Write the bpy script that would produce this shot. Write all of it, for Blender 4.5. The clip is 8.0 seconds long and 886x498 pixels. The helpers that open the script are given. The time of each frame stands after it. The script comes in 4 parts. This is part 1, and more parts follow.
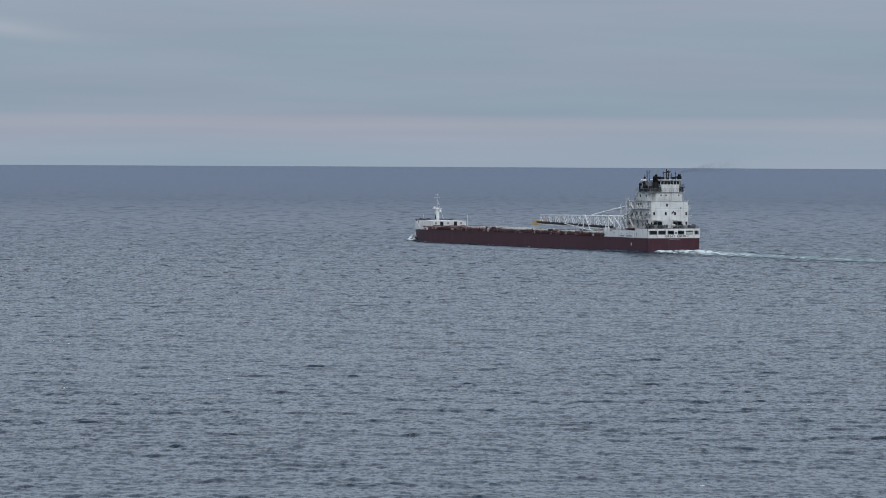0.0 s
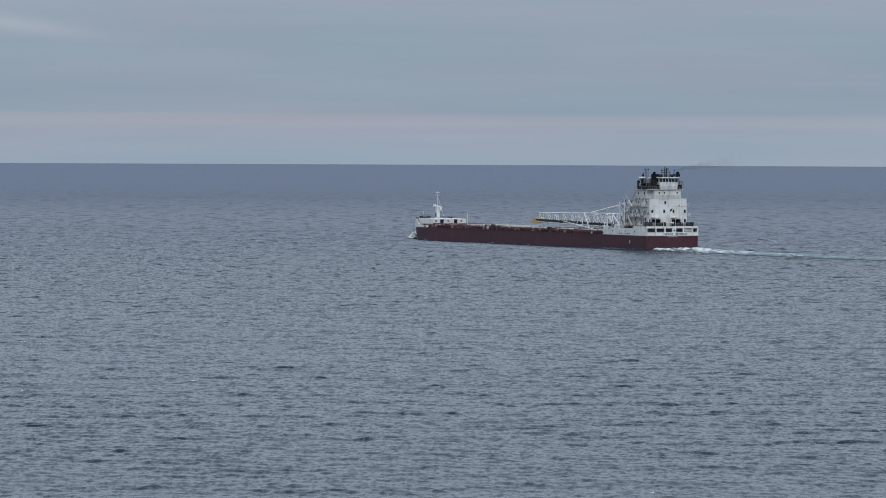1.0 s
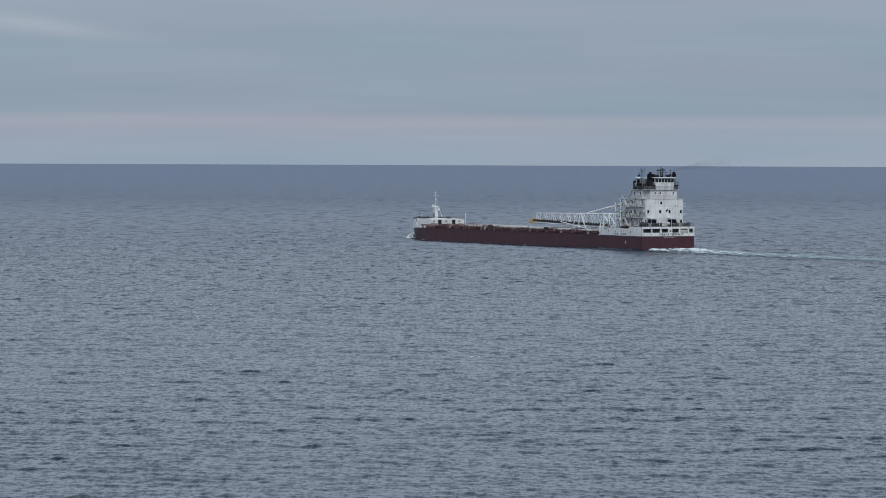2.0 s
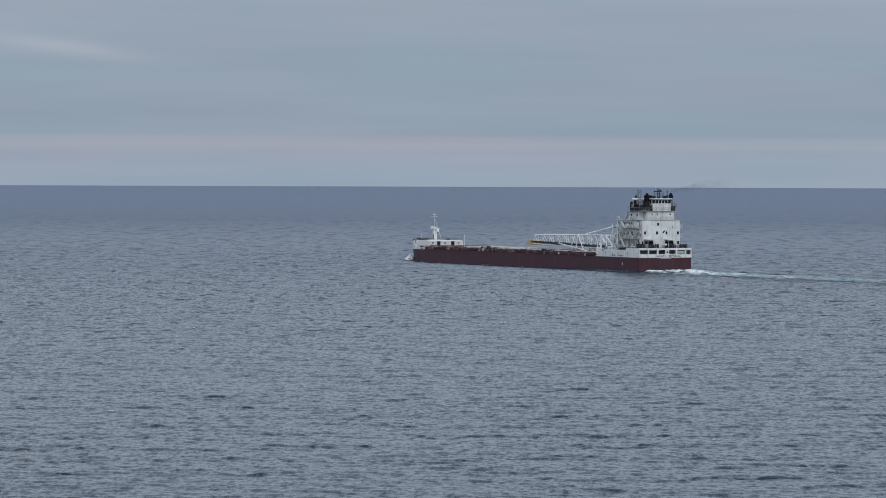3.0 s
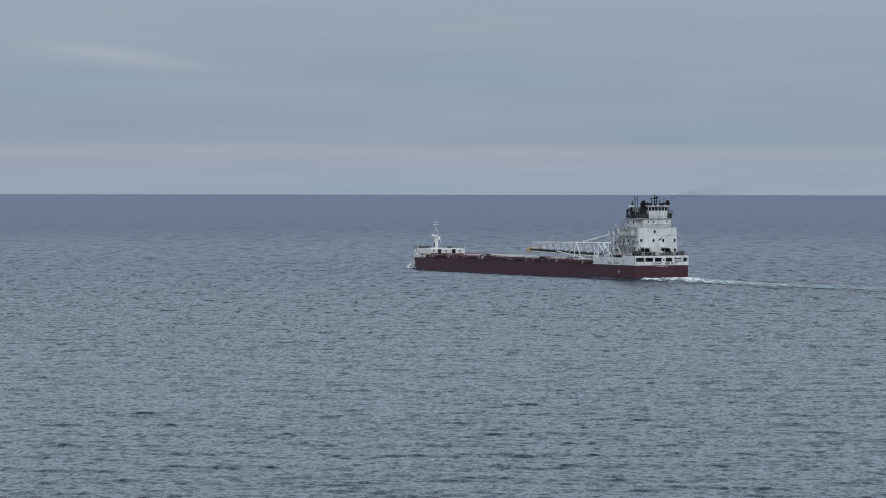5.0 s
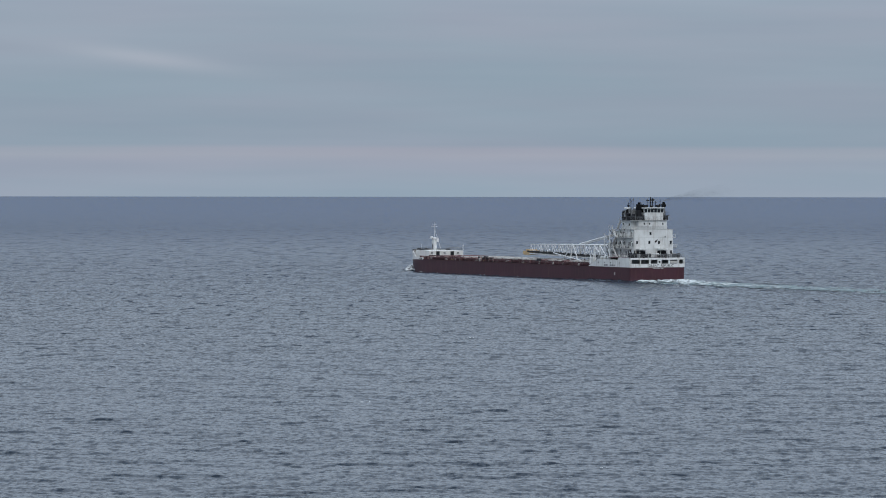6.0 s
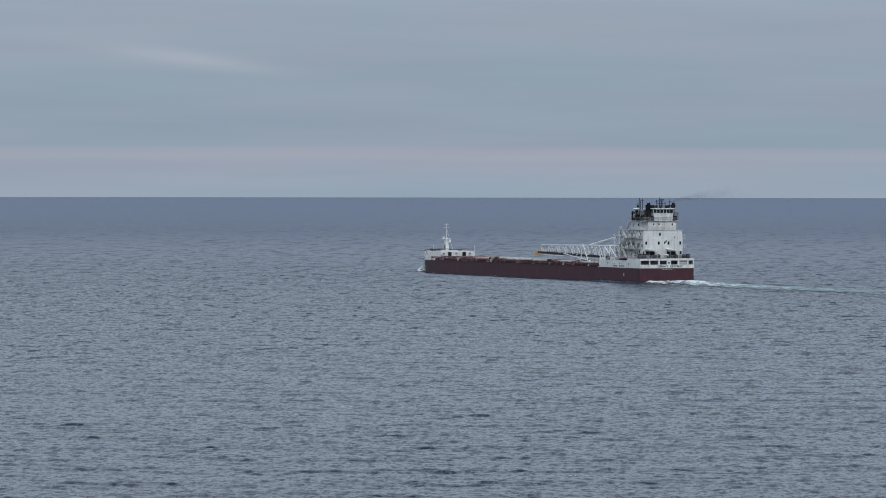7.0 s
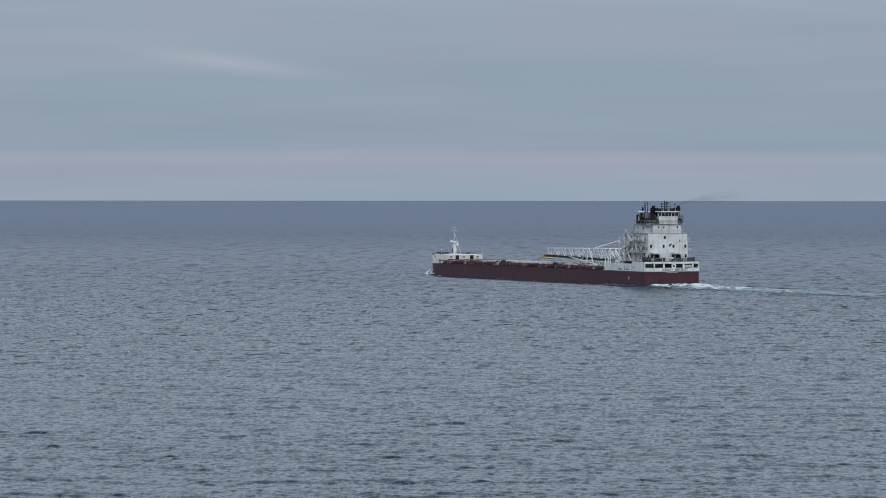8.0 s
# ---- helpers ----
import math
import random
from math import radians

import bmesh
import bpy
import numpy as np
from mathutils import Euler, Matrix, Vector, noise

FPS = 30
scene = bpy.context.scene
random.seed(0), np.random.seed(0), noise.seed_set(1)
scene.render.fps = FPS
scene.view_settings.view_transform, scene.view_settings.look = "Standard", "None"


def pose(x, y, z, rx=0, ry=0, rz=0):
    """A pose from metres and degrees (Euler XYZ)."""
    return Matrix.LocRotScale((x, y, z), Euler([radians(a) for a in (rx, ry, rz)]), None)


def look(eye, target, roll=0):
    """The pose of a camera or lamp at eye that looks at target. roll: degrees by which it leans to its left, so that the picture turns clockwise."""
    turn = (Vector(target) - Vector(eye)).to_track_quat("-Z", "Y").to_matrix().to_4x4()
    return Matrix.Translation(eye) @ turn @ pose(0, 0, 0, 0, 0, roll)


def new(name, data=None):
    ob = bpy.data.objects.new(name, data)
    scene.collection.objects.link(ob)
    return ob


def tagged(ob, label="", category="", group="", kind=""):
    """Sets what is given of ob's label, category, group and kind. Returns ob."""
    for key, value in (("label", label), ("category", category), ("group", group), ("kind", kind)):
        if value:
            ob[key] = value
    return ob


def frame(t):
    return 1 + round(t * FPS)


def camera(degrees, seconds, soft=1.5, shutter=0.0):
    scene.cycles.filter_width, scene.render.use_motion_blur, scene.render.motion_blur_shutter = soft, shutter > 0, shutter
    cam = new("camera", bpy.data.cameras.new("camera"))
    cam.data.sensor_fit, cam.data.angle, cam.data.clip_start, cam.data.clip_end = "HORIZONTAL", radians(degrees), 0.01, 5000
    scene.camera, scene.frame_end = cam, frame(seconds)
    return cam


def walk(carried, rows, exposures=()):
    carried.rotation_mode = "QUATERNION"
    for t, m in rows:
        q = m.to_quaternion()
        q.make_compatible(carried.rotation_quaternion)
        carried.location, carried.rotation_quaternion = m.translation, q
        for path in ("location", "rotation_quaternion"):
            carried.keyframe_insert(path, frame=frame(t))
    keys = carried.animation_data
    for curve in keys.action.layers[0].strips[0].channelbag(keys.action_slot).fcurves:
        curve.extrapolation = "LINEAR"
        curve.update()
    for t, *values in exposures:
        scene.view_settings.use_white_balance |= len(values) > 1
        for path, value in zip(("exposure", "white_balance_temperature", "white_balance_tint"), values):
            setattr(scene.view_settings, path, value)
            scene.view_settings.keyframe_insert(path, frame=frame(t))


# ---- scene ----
# ---- camera: a drone far behind the ship, sliding right and forward ----
cam = camera(12.94, 8.0, soft=0.92)
WAY = [  # seconds, x, y, z, turn to the left, tilt, lean
    (0.0, 0.00, 0.00, 33.05, -0.110, -1.375, 0.293),
    (0.5, 3.31, 4.91, 32.99, 0.072, -1.389, 0.279),
    (1.0, 6.68, 9.84, 32.94, 0.256, -1.406, 0.245),
    (1.5, 10.12, 14.80, 32.88, 0.414, -1.429, 0.235),
    (1.7, 11.52, 16.80, 32.86, 0.486, -1.428, 0.232),
    (2.8, 19.40, 27.84, 32.74, 0.911, -1.156, 0.217),
    (3.0, 20.87, 29.86, 32.71, 0.978, -1.082, 0.208),
    (3.5, 24.59, 34.94, 32.66, 1.148, -0.984, 0.165),
    (4.0, 28.38, 40.05, 32.60, 1.368, -0.983, 0.129),
    (4.2, 29.92, 42.10, 32.58, 1.460, -0.980, 0.118),
    (5.3, 38.56, 53.46, 32.46, 1.930, -0.959, 0.074),
    (5.5, 40.16, 55.54, 32.43, 2.004, -0.956, 0.068),
    (6.0, 44.23, 60.76, 32.38, 2.216, -0.931, 0.066),
    (6.5, 48.37, 66.01, 32.32, 2.514, -0.926, 0.060),
    (7.0, 52.57, 71.29, 32.27, 2.834, -0.920, 0.076),
    (7.5, 56.85, 76.60, 32.21, 3.155, -0.895, 0.074),
    (8.0, 61.19, 81.94, 32.16, 3.403, -0.871, 0.047),
]
walk(cam, [(t, pose(x, y, z, 90 + tilt, 0, turn) @ pose(0, 0, 0, 0, 0, lean)) for t, x, y, z, turn, tilt, lean in WAY])

SHIP_AT, SHIP_TURN, SHIP_SPEED = (82.21, 1343.9), 27.48, 5.97  # stern on the water, course, metres a second
WAKE_BEND = -0.00012  # how far the wake curves to port, by the square of the distance
DRIFT, VEER = (-1.6, -2.0), 0.135  # the run of the waves, metres a second, and how it veers to starboard


# ---- world and sun ----
def math_node(nodes, links, op, a, b=0.0):
    n = nodes.new("ShaderNodeMath")
    n.operation = op
    for socket, v in zip(n.inputs, (a, b)):
        if isinstance(v, (int, float)):
            socket.default_value = v
        else:
            links.new(v, socket)
    return n.outputs[0]


def ramp(nodes, links, fac, stops, mode="LINEAR"):
    n = nodes.new("ShaderNodeValToRGB")
    n.color_ramp.interpolation = mode
    e = n.color_ramp.elements
    while len(e) < len(stops):
        e.new(0.5)
    for el, (pos, col) in zip(e, stops):
        el.position, el.color = pos, (*col, 1)
    links.new(fac, n.inputs[0])
    return n.outputs[0]


def mixed(nodes, links, fac, a, b, blend="MIX"):
    n = nodes.new("ShaderNodeMix")
    n.data_type, n.blend_type = "RGBA", blend
    for socket, v in ((n.inputs[0], fac), (n.inputs[6], a), (n.inputs[7], b)):
        if isinstance(v, (int, float)):
            socket.default_value = v
        elif isinstance(v, tuple):
            socket.default_value = (*v, 1)
        else:
            links.new(v, socket)
    return n.outputs[2]


def noise_node(nodes, links, vec, scale, detail=3.0, rough=0.5, stretch=(1, 1, 1)):
    m = nodes.new("ShaderNodeMapping")
    m.inputs["Scale"].default_value = stretch
    links.new(vec, m.inputs["Vector"])
    n = nodes.new("ShaderNodeTexNoise")
    n.inputs["Scale"].default_value, n.inputs["Detail"].default_value, n.inputs["Roughness"].default_value = scale, detail, rough
    links.new(m.outputs[0], n.inputs["Vector"])
    return n.outputs[0]


def srgb(r, g, b):
    return tuple(c / 255 / 12.92 if c / 255 <= 0.04045 else ((c / 255 + 0.055) / 1.055) ** 2.4 for c in (r, g, b))


def make_world():
    """An overcast sky: a low stratus sheet with faint level streaks, brighter overhead, over a little clear sky."""
    world = bpy.data.worlds.new("overcast_sky")
    scene.world = world
    world.use_nodes = True
    nodes, links = world.node_tree.nodes, world.node_tree.links
    nodes.clear()
    sky = nodes.new("ShaderNodeTexSky")
    sky.sky_type, sky.sun_disc, sky.sun_elevation, sky.sun_rotation = "NISHITA", False, radians(37), radians(172)
    where = nodes.new("ShaderNodeTexCoord").outputs["Generated"]
    split = nodes.new("ShaderNodeSeparateXYZ")
    links.new(where, split.inputs[0])
    x, z = split.outputs[0], split.outputs[2]
    sway = noise_node(nodes, links, where, 3.0, 2.0, stretch=(1, 1, 6))
    zz = math_node(nodes, links, "ADD", z, math_node(nodes, links, "MULTIPLY", math_node(nodes, links, "SUBTRACT", sway, 0.5), 0.002))
    low = ramp(nodes, links, math_node(nodes, links, "DIVIDE", zz, 0.06), [
        (0.0, srgb(151, 165, 182)), (0.05, srgb(150, 163, 180)), (0.095, srgb(152, 163, 180)), (0.13, srgb(157, 165, 180)),
        (0.155, srgb(154, 162, 178)), (0.175, srgb(143, 158, 175)), (0.45, srgb(143, 158, 175)), (0.7, srgb(149, 161, 178)), (1.0, srgb(151, 166, 184))])
    streaks = noise_node(nodes, links, where, 5.0, 2.5, 0.5, (2.2, 2.2, 30))
    low = mixed(nodes, links, 1.0, low, ramp(nodes, links, streaks, [(0.3, (0.95, 0.965, 0.975)), (0.5, (1, 1, 1)), (0.72, (1.05, 1.04, 1.035))]), "MULTIPLY")
    hue = noise_node(nodes, links, where, 4.0, 2.0, 0.5, (2.5, 2.5, 22))
    low = mixed(nodes, links, 1.0, low, ramp(nodes, links, hue, [(0.35, (0.965, 1.01, 1.005)), (0.65, (1.03, 0.995, 1.0))]), "MULTIPLY")
    # one pale wisp
    u = math_node(nodes, links, "DIVIDE", math_node(nodes, links, "ADD", x, 0.1145), 0.021)
    lean = math_node(nodes, links, "MULTIPLY", math_node(nodes, links, "ADD", x, 0.1145), 0.13)
    v = math_node(nodes, links, "DIVIDE", math_node(nodes, links, "ADD", math_node(nodes, links, "SUBTRACT", z, 0.0325), lean), 0.0021)
    r2 = math_node(nodes, links, "ADD", math_node(nodes, links, "POWER", math_node(nodes, links, "ABSOLUTE", u), 2.0), math_node(nodes, links, "POWER", math_node(nodes, links, "ABSOLUTE", v), 2.0))
    wisp = math_node(nodes, links, "POWER", 2.718, math_node(nodes, links, "MULTIPLY", r2, -1.0))
    low = mixed(nodes, links, math_node(nodes, links, "MULTIPLY", wisp, 0.6), low, srgb(171, 178, 192))
    # the sheet brightens overhead
    lift = ramp(nodes, links, z, [(0.0, (1.0, 1.0, 1.0)), (0.055, (1.0, 1.0, 1.0)), (0.12, (1.42, 1.35, 1.29)), (0.32, (1.85, 1.75, 1.66)), (1.0, (2.40, 2.28, 2.16))])
    cloud = mixed(nodes, links, 1.0, low, lift, "MULTIPLY")
    cloud = mixed(nodes, links, 1.0, cloud, (10.0, 10.0, 10.0), "MULTIPLY")
    colour = mixed(nodes, links, 0.96, sky.outputs[0], cloud)
    back = nodes.new("ShaderNodeBackground")
    back.inputs["Strength"].default_value = 0.1
    links.new(colour, back.inputs["Color"])
    out = nodes.new("ShaderNodeOutputWorld")
    links.new(back.outputs[0], out.inputs[0])


make_world()
sun = new("sun", bpy.data.lights.new("sun", "SUN"))
sun.data.energy, sun.data.angle, sun.data.color = 0.85, radians(25), (1.0, 0.96, 0.9)
sun.matrix_world = look((0, 0, 0), (-0.12, 0.8, -0.6))
scene.view_settings.exposure = 0.0


# ---- materials ----
def material(name, colour, rough=0.6, metal=0.0, vary=0.12, grain=1.5, streak=0.0, streak_colour=(0.16, 0.07, 0.03), bump=0.0, spec=0.5):
    """Paint or metal: colour varied at two scales, with runs of rust or grime down its faces."""
    m = bpy.data.materials.new(name)
    m.use_nodes = True
    nodes, links = m.node_tree.nodes, m.node_tree.links
    b = nodes["Principled BSDF"]
    b.inputs["Roughness"].default_value, b.inputs["Metallic"].default_value = rough, metal
    b.inputs["Specular IOR Level"].default_value = spec
    where = nodes.new("ShaderNodeTexCoord").outputs["Object"]
    big = noise_node(nodes, links, where, 0.18 * grain, 3.0)
    fine = noise_node(nodes, links, where, 1.4 * grain, 4.0, 0.6)
    tone = math_node(nodes, links, "ADD", math_node(nodes, links, "MULTIPLY", big, 0.6), math_node(nodes, links, "MULTIPLY", fine, 0.4))
    lo, hi = tuple(c * (1 - vary) for c in colour), tuple(min(1.0, c * (1 + vary)) for c in colour)
    col = ramp(nodes, links, tone, [(0.3, lo), (0.7, hi)])
    if streak:
        runs = noise_node(nodes, links, where, 1.0, 3.0, 0.6, (1.1, 1.1, 0.12))
        gate = ramp(nodes, links, runs, [(0.52, (0, 0, 0)), (0.74, (streak, streak, streak))])
        col = mixed(nodes, links, gate, col, streak_colour)
    links.new(col, b.inputs["Base Color"])
    if bump:
        n = nodes.new("ShaderNodeBump")
        n.inputs["Strength"].default_value, n.inputs["Distance"].default_value = bump, 0.05
        links.new(fine, n.inputs["Height"])
        links.new(n.outputs[0], b.inputs["Normal"])
    return m


HULL_RED = material("oxide_red_hull_paint", (0.058, 0.0128, 0.022), 0.55, vary=0.26, grain=0.7, streak=0.5, streak_colour=(0.10, 0.045, 0.04))
WHITE = material("white_ship_paint", (0.72, 0.73, 0.72), 0.55, vary=0.14, grain=2.0, streak=0.6, streak_colour=(0.33, 0.29, 0.25))
FORE_WHITE = material("rust_stained_white_paint", (0.80, 0.79, 0.77), 0.6, vary=0.1, grain=2.0, streak=0.35, streak_colour=(0.30, 0.17, 0.12))
BOOM_WHITE = material("white_boom_paint", (0.76, 0.77, 0.78), 0.5, vary=0.08, streak=0.2, streak_colour=(0.4, 0.36, 0.32))
DECK_BROWN = material("red_brown_deck_paint", (0.105, 0.045, 0.052), 0.75, vary=0.25, streak=0.0)
RAIL_BROWN = material("rust_brown_rail_paint", (0.08, 0.03, 0.036), 0.7, vary=0.25)
HATCH_GREY = material("pale_grey_hatch_paint", (0.48, 0.46, 0.44), 0.7, vary=0.2, streak=0.4, streak_colour=(0.2, 0.12, 0.09))
HATCH_RED = material("faded_red_hatch_paint", (0.19, 0.09, 0.092), 0.7, vary=0.3)
DIRTY_WHITE = material("grimy_white_paint", (0.52, 0.52, 0.51), 0.6, vary=0.2, grain=2.5, streak=0.6, streak_colour=(0.2, 0.17, 0.14))
CASING_GREY = material("grey_casing_paint", (0.22, 0.225, 0.23), 0.65, vary=0.3, grain=3.0, streak=0.7, streak_colour=(0.10, 0.09, 0.085))
PINK = material("sun_faded_red_paint", (0.42, 0.27, 0.25), 0.7, vary=0.25)
STEEL_GREY = material("grey_weathered_steel", (0.22, 0.23, 0.24), 0.6, vary=0.25, streak=0.4, streak_colour=(0.1, 0.08, 0.07))
BLACK = material("sooty_black_paint", (0.009, 0.010, 0.012), 0.9, vary=0.3, spec=0.15)
DARK = material("dark_machinery_paint", (0.022, 0.023, 0.027), 0.8, vary=0.4, spec=0.25)
YELLOW = material("ochre_yellow_paint", (0.50, 0.36, 0.20), 0.6, vary=0.25, streak=0.3, streak_colour=(0.2, 0.1, 0.04))
RUBBER = material("black_belt_rubber", (0.02, 0.02, 0.022), 0.8, vary=0.3)
LETTER = material("black_lettering", (0.02, 0.02, 0.025), 0.6, vary=0.1)
LETTER_PALE = material("white_lettering", (0.45, 0.44, 0.44), 0.6, vary=0.1)
FLAG_CLOTH = material("dark_flag_cloth", (0.05, 0.03, 0.04), 0.9, vary=0.4)


def glass_material():
    m = bpy.data.materials.new("dark_window_glass")
    m.use_nodes = True
    b = m.node_tree.nodes["Principled BSDF"]
    b.inputs["Base Color"].default_value = (0.012, 0.015, 0.018, 1)
    b.inputs["Roughness"].default_value = 0.08
    return m


GLASS = glass_material()


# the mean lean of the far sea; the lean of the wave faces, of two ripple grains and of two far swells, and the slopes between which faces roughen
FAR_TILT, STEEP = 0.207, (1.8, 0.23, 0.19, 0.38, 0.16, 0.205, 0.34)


def sea_material():
    """Cold open lake water: dark, glossy, with ripples finer than the modelled waves."""
    m = bpy.data.materials.new("open_lake_water")
    m.use_nodes = True
    nodes, links = m.node_tree.nodes, m.node_tree.links
    b = nodes["Principled BSDF"]
    b.inputs["IOR"].default_value = 1.333
    b.inputs["Roughness"].default_value = 0.12
    where = nodes.new("ShaderNodeTexCoord").outputs["Object"]
    tint = noise_node(nodes, links, where, 0.012, 3.0, 0.5)
    near_blue = ramp(nodes, links, tint, [(0.35, (0.014, 0.025, 0.042)), (0.65, (0.020, 0.032, 0.050))])
    # far water is painted bluer with distance, standing in for haze and reflected sky
    far_haze = nodes.new("ShaderNodeMapRange")
    far_haze.inputs["From Min"].default_value, far_haze.inputs["From Max"].default_value = 1000.0, 3800.0
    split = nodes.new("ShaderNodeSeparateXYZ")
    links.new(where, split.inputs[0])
    links.new(split.outputs[1], far_haze.inputs["Value"])
    links.new(mixed(nodes, links, far_haze.outputs["Result"], near_blue, (0.020, 0.048, 0.112)), b.inputs["Base Color"])
    # ripples finer than the mesh tilt the surface; their steep faces lean down-wind, and far out,
    # where the mesh drops its short waves, the ripples stand in for them
    def faces(scale, stretch, cut, full, amount):
        n = noise_node(nodes, links, where, scale, 4.5, 0.66, stretch)
        step = nodes.new("ShaderNodeMapRange")
        step.interpolation_type = "SMOOTHSTEP"
        step.inputs["From Min"].default_value, step.inputs["From Max"].default_value = cut, full
        step.inputs["To Max"].default_value = amount
        links.new(n, step.inputs["Value"])
        return step.outputs["Result"]
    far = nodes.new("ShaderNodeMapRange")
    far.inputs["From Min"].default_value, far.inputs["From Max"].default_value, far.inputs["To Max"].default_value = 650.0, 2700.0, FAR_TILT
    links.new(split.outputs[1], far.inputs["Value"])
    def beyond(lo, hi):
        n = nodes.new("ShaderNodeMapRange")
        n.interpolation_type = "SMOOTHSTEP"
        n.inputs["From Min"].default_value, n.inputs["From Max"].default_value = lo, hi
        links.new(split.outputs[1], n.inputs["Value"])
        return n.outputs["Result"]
    # the wind roughens the faces that the waves turn to the lee
    slope = nodes.new("ShaderNodeSeparateXYZ")
    links.new(nodes.new("ShaderNodeNewGeometry").outputs["Normal"], slope.inputs[0])
    front = nodes.new("ShaderNodeMapRange")
    front.interpolation_type = "SMOOTHSTEP"
    front.inputs["From Min"].default_value, front.inputs["From Max"].default_value = STEEP[5], STEEP[6]
    links.new(math_node(nodes, links, "MULTIPLY", slope.outputs[1], -1.0), front.inputs["Value"])
    lean = math_node(nodes, links, "MULTIPLY", front.outputs["Result"], faces(1.0, (1.4, 0.7, 1.0), 0.43, 0.58, STEEP[0]))
    near = math_node(nodes, links, "SUBTRACT", 1.0, math_node(nodes, links, "MULTIPLY", beyond(1200.0, 2200.0), 0.7))
    grain = math_node(nodes, links, "ADD", faces(1.0, (0.55, 0.36, 1.0), 0.47, 0.70, STEEP[1]), faces(1.0, (1.5, 0.62, 1.0), 0.45, 0.66, STEEP[2]))
    lean = math_node(nodes, links, "ADD", lean, math_node(nodes, links, "MULTIPLY", near, grain))
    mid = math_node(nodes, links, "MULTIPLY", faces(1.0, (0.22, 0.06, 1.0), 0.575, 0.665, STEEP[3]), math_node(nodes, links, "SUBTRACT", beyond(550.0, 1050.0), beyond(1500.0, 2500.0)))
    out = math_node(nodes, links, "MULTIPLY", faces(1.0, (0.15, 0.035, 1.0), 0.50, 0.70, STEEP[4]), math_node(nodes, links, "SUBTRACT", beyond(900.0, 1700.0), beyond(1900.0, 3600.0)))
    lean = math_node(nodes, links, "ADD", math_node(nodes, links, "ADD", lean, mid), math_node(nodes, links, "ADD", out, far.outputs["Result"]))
    side = math_node(nodes, links, "MULTIPLY", math_node(nodes, links, "SUBTRACT", noise_node(nodes, links, where, 0.7, 3.0, 0.6, (1.0, 0.6, 1.0)), 0.5), 0.5)
    push = nodes.new("ShaderNodeCombineXYZ")
    links.new(side, push.inputs[0])
    links.new(math_node(nodes, links, "MULTIPLY", lean, -1.0), push.inputs[1])
    add = nodes.new("ShaderNodeVectorMath")
    links.new(nodes.new("ShaderNodeNewGeometry").outputs["Normal"], add.inputs[0])
    links.new(push.outputs[0], add.inputs[1])
    unit = nodes.new("ShaderNodeVectorMath")
    unit.operation = "NORMALIZE"
    links.new(add.outputs[0], unit.inputs[0])
    links.new(unit.outputs[0], b.inputs["Normal"])
    return m


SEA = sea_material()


def foam_material(name, scale, stretch, cut, length, colour, body):
    """Broken foam: white where the noise is high, thinning out with the distance aft, clear elsewhere."""
    m = bpy.data.materials.new(name)
    m.use_nodes = True
    nodes, links = m.node_tree.nodes, m.node_tree.links
    b = nodes["Principled BSDF"]
    b.inputs["Base Color"].default_value = (*colour, 1)
    b.inputs["Roughness"].default_value = 0.7
    where = nodes.new("ShaderNodeTexCoord").outputs["Object"]
    split = nodes.new("ShaderNodeSeparateXYZ")
    links.new(where, split.inputs[0])
    aft = math_node(nodes, links, "DIVIDE", math_node(nodes, links, "MULTIPLY", split.outputs[1], -1.0), length)
    back = math_node(nodes, links, "MINIMUM", split.outputs[1], 0.0)
    across = math_node(nodes, links, "ADD", split.outputs[0], math_node(nodes, links, "MULTIPLY", math_node(nodes, links, "MULTIPLY", back, back), WAKE_BEND))
    side = math_node(nodes, links, "POWER", math_node(nodes, links, "DIVIDE", math_node(nodes, links, "ABSOLUTE", across), 26.0), 2.0)
    fade = math_node(nodes, links, "ADD", math_node(nodes, links, "MULTIPLY", math_node(nodes, links, "MAXIMUM", aft, 0.0), 0.32), math_node(nodes, links, "MULTIPLY", side, 0.45))
    patch = math_node(nodes, links, "SUBTRACT", noise_node(nodes, links, where, scale, 5.0, 0.62, stretch), fade)
    gate = ramp(nodes, links, patch, [(cut, (0, 0, 0)), (cut + 0.12, (body, body, body))])
    links.new(gate, b.inputs["Alpha"])
    return m


FOAM = foam_material("white_wake_foam", 0.42, (1.0, 0.4, 1.0), 0.42, 420.0, (0.74, 0.79, 0.80), 0.95)
FLECK = material("white_foam_flecks", (0.5, 0.53, 0.55), 0.8, vary=0.2)
SPRAY = foam_material("white_bow_spray", 0.9, (1.0, 1.0, 1.0), 0.40, 400.0, (0.80, 0.83, 0.84), 0.9)
AERATED = foam_material("pale_aerated_water", 0.3, (1.0, 0.3, 1.0), 0.335, 900.0, (0.25, 0.33, 0.345), 0.70)


# ---- mesh helpers ----
def part(name, bm, mat, parent=None, label=""):
    me = bpy.data.meshes.new(name)
    bm.to_mesh(me)
    bm.free()
    for one in (mat if isinstance(mat, tuple) else (mat,)):
        me.materials.append(one)
    ob = new(name, me)
    ob.parent = parent
    return tagged(ob, label)


def share(name, ob, m, parent, label=""):
    """Another object on the same mesh."""
    other = new(name, ob.data)
    other.parent, other.matrix_basis = parent, m
    return tagged(other, label)


